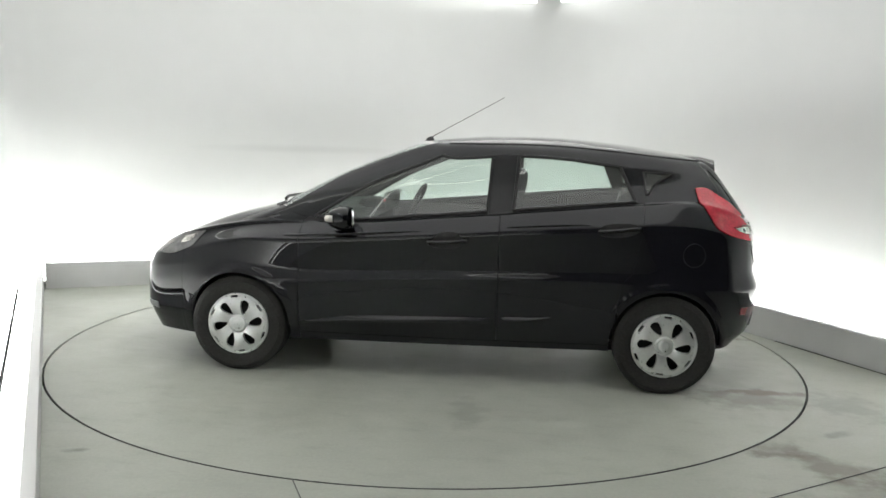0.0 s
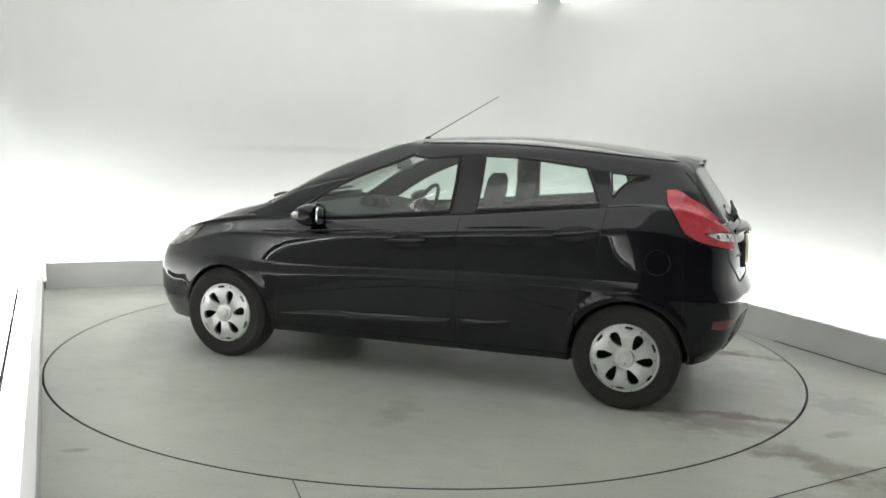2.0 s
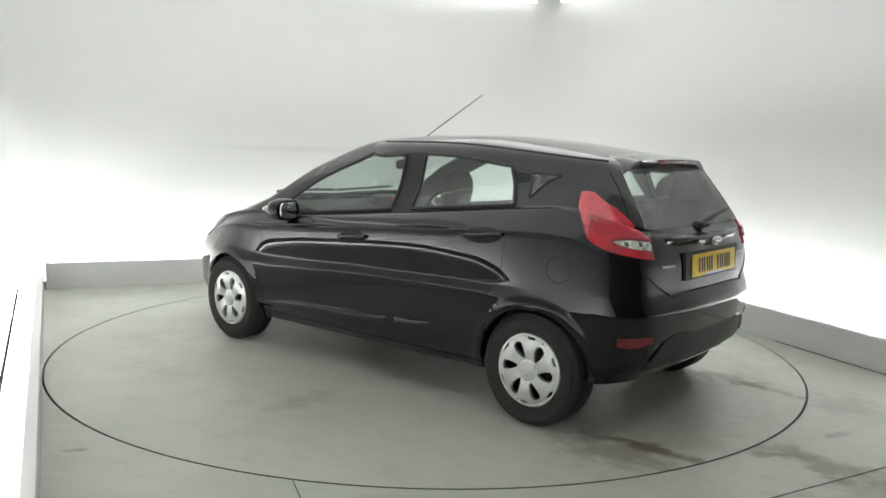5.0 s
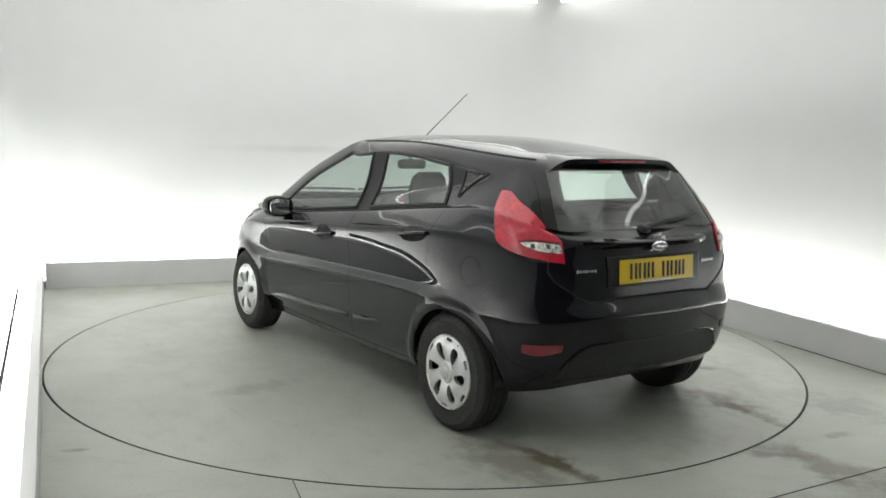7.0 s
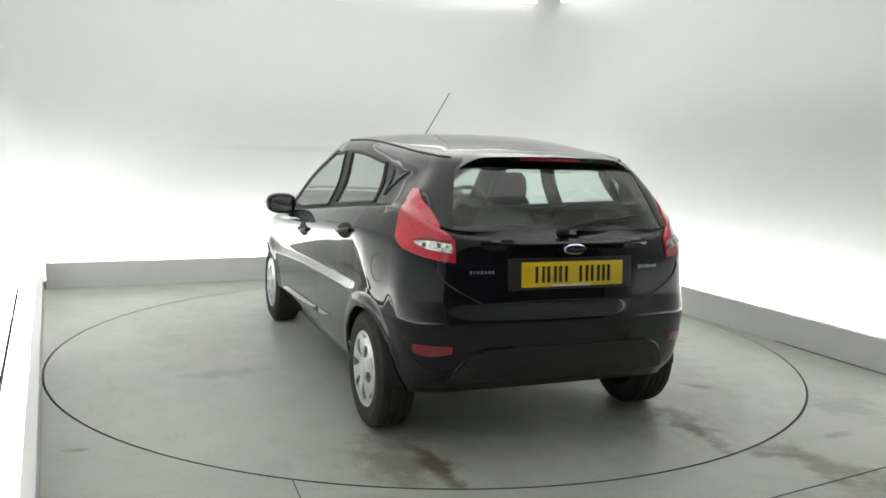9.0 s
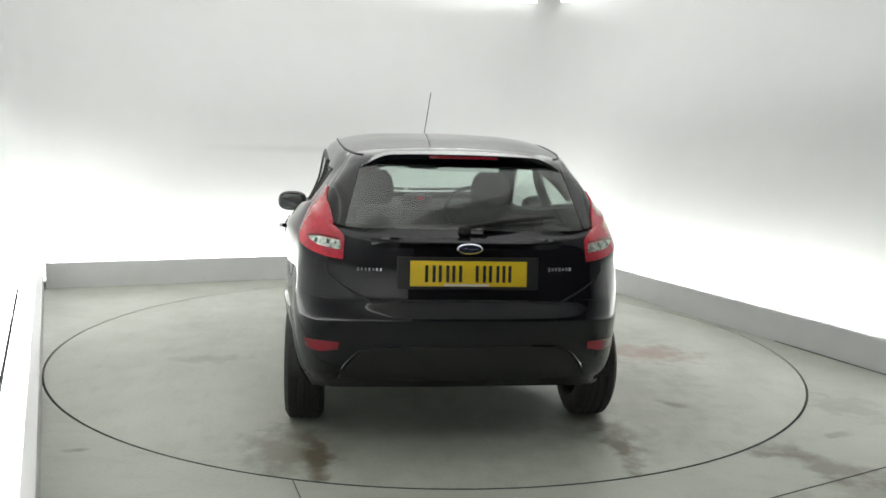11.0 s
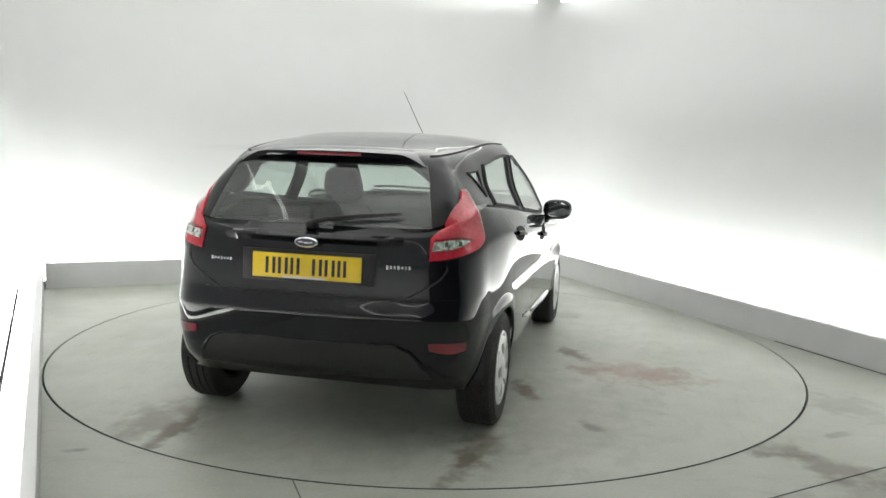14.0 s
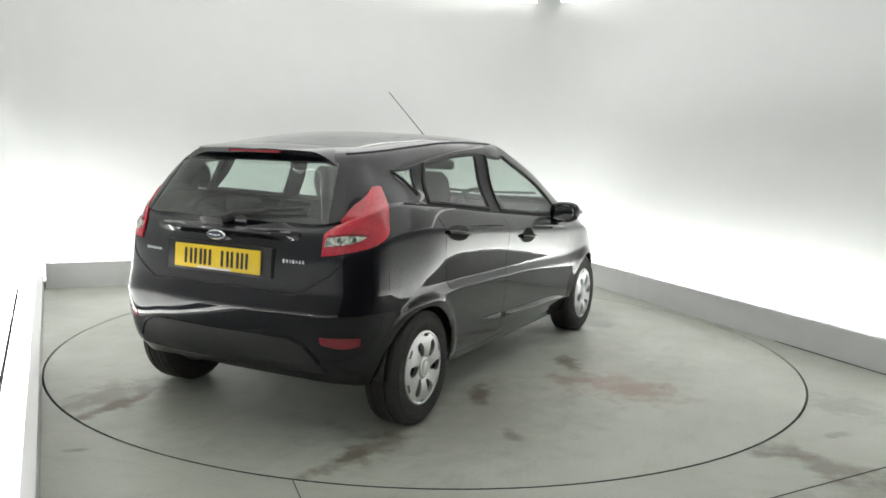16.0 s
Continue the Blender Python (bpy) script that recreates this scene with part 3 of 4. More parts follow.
def panel_mesh(s0, s1, r0, r1, sides=(1, -1), gap=0.0022, lip=0.012, off=0.0, cut=None, merge=False):
    """A body panel from station s0 to s1 and ring r0 to r1, with folded edges and an open joint round it."""
    ja, jb = round(s0 * NS), round(s1 * NS)
    ia, ib = round(r0 * NR), round(r1 * NR)
    bm = bmesh.new()
    for sg in sides:
        vs = {}
        for i in range(ia, ib + 1):
            for j in range(ja, jb + 1):
                p = Vector(GRID[i, j]) + Vector(NORM[i, j]) * off
                p.y *= sg
                vs[i, j] = bm.verts.new(p)
        for i in range(ia, ib):
            for j in range(ja, jb):
                q = [vs[i, j], vs[i, j + 1], vs[i + 1, j + 1], vs[i + 1, j]]
                if cut and cut((i + 0.5) / NR, (j + 0.5) / NS):
                    continue
                bm.faces.new(q if sg < 0 else q[::-1])
    loose = [v for v in bm.verts if not v.link_faces]
    bmesh.ops.delete(bm, geom=loose, context="VERTS")
    bmesh.ops.remove_doubles(bm, verts=bm.verts, dist=0.0006)
    cut_arches(bm)
    bmesh.ops.delete(bm, geom=[v for v in bm.verts if not v.link_faces], context="VERTS")
    bmesh.ops.recalc_face_normals(bm, faces=bm.faces)
    test = max(bm.faces, key=lambda f: f.calc_area())
    c = test.calc_center_median()
    if test.normal.dot(Vector((c.x * 0.4, c.y, (c.z - 0.7) * 1.2))) < 0:
        bmesh.ops.reverse_faces(bm, faces=bm.faces)
    bm.normal_update()
    edge = [e for e in bm.edges if e.is_boundary]
    move = {}
    for e in edge:
        f = e.link_faces[0]
        inward = f.normal.cross(e.verts[1].co - e.verts[0].co).normalized()
        if inward.dot(f.calc_center_median() - e.verts[0].co) < 0:
            inward.negate()
        for v in e.verts:
            move.setdefault(v, []).append(inward)
    normals = {v: v.normal.copy() for v in move}
    for v, ws in move.items():
        v.co += sum(ws, Vector()) / len(ws) * gap
    if lip:
        made = bmesh.ops.extrude_edge_only(bm, edges=edge)
        fresh = [g for g in made["geom"] if isinstance(g, bmesh.types.BMVert)]
        tree = {v: min(move, key=lambda o: (o.co - v.co).length_squared) for v in fresh}
        for v in fresh:
            v.co -= normals[tree[v]] * lip
    bm.normal_update()
    return bm


def patch(top, bottom, off=0.004, n=14, m=6, side=1, skirt=0.012, lo=0, hi=13, dome=0.0):
    """A raised piece that follows the body between two lines of points given near its surface."""
    def spread(line, k):
        uv = [near(p, lo, hi) for p in line]
        d = [0.0]
        for a, b in zip(line, line[1:]):
            d.append(d[-1] + (Vector(a) - Vector(b)).length)
        t = np.linspace(0, d[-1], k)
        return [(float(curve([(d[q], uv[q][0]) for q in range(len(d))], x)), float(curve([(d[q], uv[q][1]) for q in range(len(d))], x))) for x in t]
    a, b = spread(top, n), spread(bottom, n)
    bm = bmesh.new()
    grid = []
    for q in range(m):
        w = q / (m - 1)
        row = []
        for k in range(n):
            e = off + dome * (1 - (2 * w - 1) ** 2) * (1 - (2 * k / (n - 1) - 1) ** 2)
            p = at(a[k][0] * (1 - w) + b[k][0] * w, a[k][1] * (1 - w) + b[k][1] * w, e)
            p.y *= side
            row.append(bm.verts.new(p))
        grid.append(row)
    for q in range(m - 1):
        for k in range(n - 1):
            bm.faces.new((grid[q][k], grid[q][k + 1], grid[q + 1][k + 1], grid[q + 1][k]))
    bmesh.ops.recalc_face_normals(bm, faces=bm.faces)
    f = bm.faces[:][len(bm.faces) // 2]
    c = f.calc_center_median()
    if f.normal.dot(Vector((c.x * 0.4, c.y, (c.z - 0.7) * 1.2))) < 0:
        bmesh.ops.reverse_faces(bm, faces=bm.faces)
    bm.normal_update()
    edge = [e for e in bm.edges if e.is_boundary]
    rims = {v: v.normal.copy() for e in edge for v in e.verts}
    made = bmesh.ops.extrude_edge_only(bm, edges=edge)
    for v in [g for g in made["geom"] if isinstance(g, bmesh.types.BMVert)]:
        o = min(rims, key=lambda w: (w.co - v.co).length_squared)
        v.co -= rims[o] * skirt
    bm.normal_update()
    return bm


# ---------------------------------------------------------------- the car
FLAP = (-1.385, 0.805)
PLATE = pose(-1.811, 0, 0.822, 0, 4, 0)


def cover_mesh():
    """Wheel cover: a dished disc with six long slots, six rim notches and a raised hub."""
    prof = [(0.186, 0.072), (0.187, 0.082), (0.183, 0.09), (0.176, 0.092), (0.172, 0.090)]
    prof += [(r, 0.090 + 0.012 * math.sin(math.pi * (0.172 - r) / 0.12)) for r in np.linspace(0.168, 0.055, 26)]
    prof += [(0.050, 0.094), (0.047, 0.099), (0.040, 0.101), (0.034, 0.100), (0.030, 0.103), (0.015, 0.105), (0.001, 0.105)]
    bm = lathe(prof, 144)
    doomed = []
    for f in bm.faces:
        c = f.calc_center_median()
        r, a = math.hypot(c.x, c.z), math.degrees(math.atan2(c.z, c.x))
        da = (a + 30) % 60 - 30
        dn = a % 60 - 30
        half = 0.0125 + 0.0155 * min(max((r - 0.07) / 0.06, 0), 1)
        q = (r - 0.107) / 0.044
        slot = abs(q) < 1 and abs(radians(da) * r + 0.006 * q) < half * math.sqrt(max(1 - abs(q) ** 4, 0))
        notch = 0.157 < r < 0.172 and abs(radians(dn) * r) < 0.023
        if (slot or notch) and f.normal.y * 1 != 0 and r > 0.06:
            doomed.append(f)
    bmesh.ops.delete(bm, geom=doomed, context="FACES")
    edge = [e for e in bm.edges if e.is_boundary and 0.06 < math.hypot(e.verts[0].co.x, e.verts[0].co.z) < 0.18]
    made = bmesh.ops.extrude_edge_only(bm, edges=edge)
    for v in [g for g in made["geom"] if isinstance(g, bmesh.types.BMVert)]:
        v.co.y -= 0.022
    bmesh.ops.recalc_face_normals(bm, faces=bm.faces)
    return bm


def tyre_mesh():
    R = WHEEL_R
    bm = lathe([(0.178, -0.075), (0.19, -0.088), (0.215, -0.094), (0.245, -0.094), (0.268, -0.086), (R - 0.004, -0.074), (R, -0.062), (R, -0.047), (R - 0.007, -0.045), (R - 0.007, -0.039), (R, -0.037), (R, -0.011),
                (R - 0.007, -0.009), (R - 0.007, -0.003), (R, -0.001), (R, 0.028), (R - 0.007, 0.03), (R - 0.007, 0.037), (R, 0.039), (R, 0.062), (R - 0.004, 0.074), (0.268, 0.086), (0.256, 0.091), (0.254, 0.094), (0.245, 0.0945), (0.215, 0.094), (0.19, 0.088), (0.178, 0.075)], 80)
    return bm


def build_wheel(x, sg, made, parent):
    hub = part("wheel", lathe([(0.176, -0.08), (0.176, 0.05), (0.06, 0.055), (0.055, 0.07), (0.001, 0.07)], 48), M_TRIM, parent, "black steel wheel with silver cover")
    hub.matrix_basis = pose(x, (0.752 if x > 0 else 0.724) * sg, HUB_Z, 0, 0, 0 if sg > 0 else 180) @ pose(0, 0, 0, 0, 8 if x > 0 else -5, 0)
    for name, mat, bmf in (("tyre", M_TYRE, tyre_mesh), ("wheel_cover", M_SILVER, cover_mesh)):
        if name in made:
            ob = new(name, made[name])
            ob.parent = hub
        else:
            ob = sharpen(part(name, bmf(), mat, hub), 30)
            made[name] = ob.data


def slab(sections):
    """A loft through rings of equal length, closed at both ends."""
    bm = bmesh.new()
    rows = [[bm.verts.new(p) for p in s] for s in sections]
    k = len(rows[0])
    for a, b in zip(rows, rows[1:]):
        for i in range(k):
            bm.faces.new((a[i], a[(i + 1) % k], b[(i + 1) % k], b[i]))
    bm.faces.new(rows[0][::-1])
    bm.faces.new(rows[-1])
    bmesh.ops.recalc_face_normals(bm, faces=bm.faces)
    return bm


def oval(cx, cy, cz, rx, ry, n=20, p=2.6):
    """A rounded oblong in the plan at height cz."""
    out = []
    for k in range(n):
        a = 2 * math.pi * k / n
        c, s = math.cos(a), math.sin(a)
        out.append((cx + rx * math.copysign(abs(c) ** (2 / p), c), cy + ry * math.copysign(abs(s) ** (2 / p), s), cz))
    return out


def build_seat(car, y):
    seat = part("front_seat", slab([oval(0.02, y, 0.30, 0.22, 0.22), oval(0.02, y, 0.42, 0.26, 0.25), oval(0.0, y, 0.47, 0.25, 0.24), oval(0.0, y, 0.49, 0.20, 0.20)]), M_CLOTH, car, "charcoal cloth front seat")
    part("backrest", slab([oval(-0.20, y, 0.44, 0.06, 0.22), oval(-0.24, y, 0.62, 0.075, 0.245), oval(-0.29, y, 0.80, 0.07, 0.24), oval(-0.33, y, 0.93, 0.06, 0.20), oval(-0.345, y, 0.985, 0.05, 0.15), oval(-0.35, y, 1.00, 0.03, 0.11)]), M_CLOTH, seat)
    part("headrest", slab([oval(-0.345, y, 1.01, 0.035, 0.09), oval(-0.35, y, 1.03, 0.05, 0.115), oval(-0.365, y, 1.11, 0.055, 0.125), oval(-0.375, y, 1.18, 0.05, 0.11), oval(-0.38, y, 1.215, 0.03, 0.075)]), M_CLOTH, seat)
    for d in (-0.06, 0.06):
        part("headrest_post", tube([(-0.345, y + d, 0.97), (-0.35, y + d, 1.04)], 0.007), M_CHROME, seat, "steel post")


def build_mirror(car, P, sg):
    m = P("door_mirror", slab([[(0.60 + dx * 0.9, sg * 0.885 + yy * w, 0.945 + zz * h) for yy, zz in ((math.copysign(abs(math.cos(a)) ** 0.75, math.cos(a)), math.copysign(abs(math.sin(a)) ** 0.75, math.sin(a))) for a in np.linspace(0, 2 * math.pi, 24, endpoint=False))]
                              for dx, w, h in ((-0.045, 0.088, 0.058), (-0.03, 0.098, 0.068), (0.02, 0.100, 0.068), (0.07, 0.082, 0.054), (0.10, 0.05, 0.030), (0.108, 0.02, 0.012))]), M_PAINT, "black door mirror housing")
    part("mirror_glass", slab([[(0.545 + dx - sg * 0.022 * math.cos(a), sg * 0.885 + 0.083 * k * math.copysign(abs(math.cos(a)) ** 0.75, math.cos(a)), 0.945 + 0.053 * k * math.copysign(abs(math.sin(a)) ** 0.75, math.sin(a))) for a in np.linspace(0, 2 * math.pi, 24, endpoint=False)]
                                for dx, k in ((0.01, 1.0), (-0.001, 1.0))]), M_MIRROR, m, "mirror glass", False)
    part("mirror_arm", tube([(0.66, sg * 0.74, 0.885), (0.645, sg * 0.80, 0.878), (0.63, sg * 0.86, 0.895)], 0.024, 10), M_TRIM, m, "matt black arm")
    part("indicator", slab([[(0.665 + dx, sg * 0.955 + 0.032 * k * math.cos(a), 0.945 + 0.022 * k * math.sin(a)) for a in np.linspace(0, 2 * math.pi, 14, endpoint=False)] for dx, k in ((-0.02, 1.0), (0.02, 0.9), (0.028, 0.5))]), M_CLEAR, m, "clear side indicator lens")


def build_handle(P, door, x0, x1, z0, z1, sg):
    """A raised dark oval, coloured as the hollow's shade, with a bowed grip across it."""
    zm = lambda x: z0 + (z1 - z0) * (x - x0) / (x1 - x0)
    n = 7
    xs = np.linspace(x0, x1, n)
    h = [0.034 * math.sqrt(max(1 - (2 * k / (n - 1) - 1) ** 2, 0.02)) for k in range(n)]
    P("handle_recess", patch([(x, 0.82, zm(x) + q) for x, q in zip(xs, h)], [(x, 0.82, zm(x) - q) for x, q in zip(xs, h)], 0.004, side=sg, skirt=0.008), M_GAP, "dark recess", door)
    pts = []
    for k in range(9):
        x = x0 + (x1 - x0) * k / 8
        r, s = near((x, 0.82, zm(x) + 0.006))
        p = at(r, s, 0.008 + 0.018 * math.sin(math.pi * k / 8))
        p.y *= sg
        pts.append(p)
    grip = tube(pts, 0.011, 10)
    P("door_handle", grip, M_PAINT, "black door handle", door)


def build_spoiler(P):
    """A roof spoiler that hoods the rear window and runs down its flanks."""
    bm = bmesh.new()
    rows = []
    for k in range(41):
        q = -1 + k / 20
        y = 0.575 * math.copysign(abs(q) ** 0.9, q)
        e = abs(q)
        z = 1.338 - 0.022 * e**2 - 0.15 * max(e - 0.55, 0) ** 1.7 / 0.45**1.7
        x = -1.555 + 0.050 * e**2
        base = Vector((-1.36, y * 0.95, 1.362 - 0.03 * e**2 - 0.085 * max(e - 0.6, 0) ** 1.5 / 0.4**1.5))
        lip = Vector((x, y, z))
        under = Vector((x + 0.012, y * 0.985, z - 0.022))
        back = Vector((-1.47 + 0.03 * e, y * 0.93, z - 0.045))
        mid = base.lerp(lip, 0.55) + Vector((0, 0, 0.007))
        rows.append([bm.verts.new(p) for p in (base, mid, lip, under, back)])
    for a, b in zip(rows, rows[1:]):
        for i in range(4):
            bm.faces.new((a[i], a[i + 1], b[i + 1], b[i]))
    bmesh.ops.recalc_face_normals(bm, faces=bm.faces)
    sp = P("spoiler", bm, M_PAINT, "black roof spoiler", None, 30)
    P("brake_light", box(-1.556, -1.535, -0.16, 0.16, 1.318, 1.331, 0.003), M_DARKRED, "dark red high brake light", sp)


def quarter_glass(r, s):
    """Inside the small triangular rear side window."""
    return 8.45 < r < 9.75 and s < 13.37 + 0.42 * (r - 8.45)


PANELS = ("front_bumper", "bonnet", "windscreen", "roof", "rear_bumper", "tailgate", "rear_window", "front_wing", "front_door", "rear_door", "rear_quarter", "a_pillar", "c_pillar", "cant_rail", "front_door_window", "rear_door_window")


def build_car():
    car = tagged(new("hatchback_car"), "glossy black five-door hatchback car standing on a turntable", "car")

    def P(name, bm, mat, label="", parent=None, angle=40):
        ob = part(name, bm, mat, parent or car, label)
        return true_normals(ob) if name in PANELS else sharpen(ob, angle)
    # body panels
    bumper = P("front_bumper", panel_mesh(0, 3, 0, 6), M_PAINT)
    P("bonnet", panel_mesh(0, 5, 6, 8), M_PAINT)
    P("windscreen", panel_mesh(0, 3, 8, 10, lip=0.004), M_GLASS, "tinted windscreen glass")
    P("roof", panel_mesh(0, 19, 11, 13, lip=0.0), M_PAINT)
    P("roof_lining", panel_mesh(0.4, 18.6, 11, 13, lip=0.0, off=-0.03), M_LINING, "light grey roof lining")
    rear_bumper = P("rear_bumper", panel_mesh(15.4, 19, 0, 4, gap=0.0005, lip=0.004), M_PAINT)
    gate = P("tailgate", panel_mesh(16.9, 19, 4, 8, gap=0.0, lip=0.004), M_PAINT)
    P("rear_window", panel_mesh(16.9, 19, 8, 10, lip=0.004), M_REARGLASS, "tinted rear window, paler outside the wiper fan", gate)
    for sg in (1, -1):
        one = (sg,)
        P("window_border", panel_mesh(16.55, 17.1, 8, 10, one, gap=0.0, lip=0.004, off=0.003), M_GLOSSBLACK, "gloss black window border", gate)
        P("front_wing", panel_mesh(3, 5, 0, 6, one), M_PAINT)
        P("sill", panel_mesh(5, 13, 0, 0.67, one), M_PAINT)
        front = P("front_door", panel_mesh(5, 9, 0.67, 7, one), M_PAINT)
        rear = P("rear_door", panel_mesh(9, 13, 0.67, 7, one), M_PAINT)
        P("rear_quarter", join(panel_mesh(13, 15.4, 0, 8, one, gap=0.001), panel_mesh(15.4, 16.9, 4, 8, one, gap=0.0)), M_PAINT)
        P("window_seal", panel_mesh(5, 13, 7, 8, one, gap=0.0, lip=0.004), M_TRIM, "matt black window seal")
        P("a_pillar", panel_mesh(3, 5.1, 8, 10, one, gap=0.0), M_PAINT)
        for s0, s1, r0, r1 in ((3.0, 5.0, 8, 10), (8.1, 9.9, 8, 10), (14.2, 16.9, 8, 10), (12.45, 13.2, 8, 10), (3.0, 16.9, 10, 11)):
            P("inner_trim", panel_mesh(s0, s1, r0, r1, one, gap=0.0, lip=0.0, off=-0.016), M_INSIDE, "dark matt inner trim")
        P("b_pillar", panel_mesh(8, 10, 8, 10, one, gap=0.0), M_TRIM, "matt black pillar")
        P("c_pillar", join(panel_mesh(14.2, 16.9, 8, 10, one, gap=0.0), panel_mesh(12.4, 13.25, 8, 10, one, gap=0.0), panel_mesh(13.25, 14.2, 8, 10, one, gap=0.0, lip=0, cut=quarter_glass)), M_PAINT)
        P("cant_rail", panel_mesh(3, 19, 10, 11, one, gap=0.0), M_PAINT)
        P("front_door_window", panel_mesh(5.1, 8, 8, 10, one, gap=0.0, lip=0.003), M_GLASS, "tinted side glass", front)
        P("rear_door_window", panel_mesh(10, 12.4, 8, 10, one, gap=0.0, lip=0.003), M_GLASS, "tinted side glass", rear)
        quarter = P("quarter_window", panel_mesh(13.25, 14.2, 8, 10, one, gap=0.0, lip=0, cut=lambda r, s: not quarter_glass(r, s)), M_GLASS, "small triangular quarter glass")
        pts = [at(r, s, 0.001) for r, s in [(8.45, 13.26 + k * 0.01) for k in range(10)] + [(8.45 + 1.3 * k / 9, 13.37 + 0.546 * k / 9) for k in range(10)] + [(9.75, 13.916 - 0.66 * k / 9) for k in range(10)] + [(9.75 - 1.3 * k / 9, 13.26) for k in range(10)]]
        for p in pts:
            p.y *= sg
        P("quarter_frame", tube(pts + pts[:1], 0.006, 6), M_TRIM, "matt black window frame", quarter)
        # frames round the side glass, following the body
        for name, s0, s1 in (("front_door_frame", 5.1, 8.0), ("rear_door_frame", 10.0, 12.4)):
            rim = [(8.05, s) for s in np.linspace(s0, s1, 12)] + [(r, s1) for r in np.linspace(8.2, 9.85, 8)] + [(9.93, s) for s in np.linspace(s1, s0, 12)] + [(r, s0) for r in np.linspace(9.85, 8.2, 8)]
            pts = [at(r, s, 0.001) for r, s in rim]
            for p in pts:
                p.y *= sg
            P(name, tube(pts + pts[:1], 0.010, 6), M_TRIM, "matt black window frame", front if s0 < 6 else rear)
        pts = [at(11.02, s, 0.001) for s in np.linspace(5.0, 16.6, 40)]
        for p in pts:
            p.y *= sg
        P("roof_strip", tube(pts, 0.005, 6), M_TRIM, "matt black roof strip")
        # handles, mouldings
        build_handle(P, front, 0.12, -0.11, 0.822, 0.838, sg)
        build_handle(P, rear, -0.84, -1.07, 0.918, 0.938, sg)
        P("door_moulding", patch([(0.86, 0.82, 0.325), (0.57, 0.82, 0.366), (0.10, 0.82, 0.385), (-0.26, 0.82, 0.40)], [(0.86, 0.82, 0.31), (0.57, 0.82, 0.325), (0.10, 0.82, 0.345), (-0.26, 0.82, 0.362)], 0.003, 18, 9, sg, dome=0.021), M_PAINT, "", front)
        P("door_moulding", patch([(-0.32, 0.82, 0.402), (-0.45, 0.82, 0.41), (-0.60, 0.82, 0.418)], [(-0.32, 0.82, 0.365), (-0.45, 0.82, 0.382), (-0.60, 0.82, 0.41)], 0.003, 14, 9, sg, dome=0.016), M_PAINT, "", rear)
        P("feature_line", patch([(0.98, 0.81, 0.826), (0.80, 0.81, 0.832), (0.35, 0.81, 0.857), (0.16, 0.81, 0.868)], [(0.97, 0.81, 0.800), (0.80, 0.81, 0.796), (0.35, 0.81, 0.838), (0.16, 0.81, 0.858)], 0.0015, 20, 7, sg, 0.006, dome=0.012), M_PAINT, "", front)
        P("feature_line", patch([(-0.33, 0.81, 0.910), (-0.55, 0.81, 0.927), (-0.80, 0.81, 0.946)], [(-0.33, 0.81, 0.902), (-0.55, 0.81, 0.916), (-0.80, 0.81, 0.934)], 0.0015, 14, 7, sg, 0.006, dome=0.009), M_PAINT, "", rear)
        # lamps
        lamp = P("tail_lamp", patch([(-1.395, 0.655, 1.192), (-1.44, 0.64, 1.188), (-1.53, 0.643, 1.14), (-1.67, 0.594, 1.032), (-1.735, 0.553, 0.977)],
                                    [(-1.394, 0.660, 1.186), (-1.457, 0.733, 1.053), (-1.513, 0.758, 0.962), (-1.60, 0.735, 0.918), (-1.765, 0.555, 0.875)], 0.008, 26, 12, sg, dome=0.012), M_RED, "red tail lamp with a clear lower lens")
        P("reversing_lens", patch([(-1.615, 0.70, 0.955), (-1.66, 0.65, 0.958), (-1.728, 0.565, 0.953)], [(-1.635, 0.69, 0.942), (-1.683, 0.655, 0.926), (-1.745, 0.56, 0.915)], 0.019, 14, 7, sg, 0.016), M_FACET, "clear faceted lens", lamp)
        P("lens_divider", patch([(-1.605, 0.712, 0.966), (-1.66, 0.645, 0.970), (-1.726, 0.567, 0.965)], [(-1.612, 0.706, 0.957), (-1.66, 0.65, 0.961), (-1.728, 0.565, 0.956)], 0.0195, 12, 3, sg, 0.016), M_DARKRED, "dark red line above the clear lens", lamp)
        for x, y in ((-1.650, 0.668), (-1.690, 0.618)):       # bulbs' dark surrounds behind the clear lens
            P("bulb_surround", patch([(x, y, 0.950), (x - 0.012, y - 0.014, 0.950)], [(x - 0.008, y + 0.002, 0.932), (x - 0.020, y - 0.012, 0.930)], 0.0200, 5, 4, sg, 0.003), M_TRIM, "dark bulb surround", lamp)
        P("rear_reflector", patch([(-1.69, 0.74, 0.503), (-1.76, 0.67, 0.505), (-1.825, 0.575, 0.502)], [(-1.69, 0.74, 0.462), (-1.76, 0.67, 0.452), (-1.82, 0.58, 0.466)], 0.004, side=sg, lo=0, hi=4), M_DARKRED, "dark red bumper reflector", rear_bumper)
        head = P("headlamp", patch([(1.49, 0.66, 0.80), (1.66, 0.63, 0.79), (1.80, 0.52, 0.74)], [(1.55, 0.72, 0.70), (1.70, 0.68, 0.655), (1.84, 0.56, 0.64)], 0.005, side=sg, dome=0.01), M_HEAD, "clear headlamp")
        P("lamp_reflector", patch([(1.54, 0.66, 0.775), (1.64, 0.645, 0.765)], [(1.57, 0.69, 0.725), (1.66, 0.67, 0.705)], 0.012, 8, 6, sg, 0.006, dome=0.008), M_FACET, "bright lamp reflector", head)
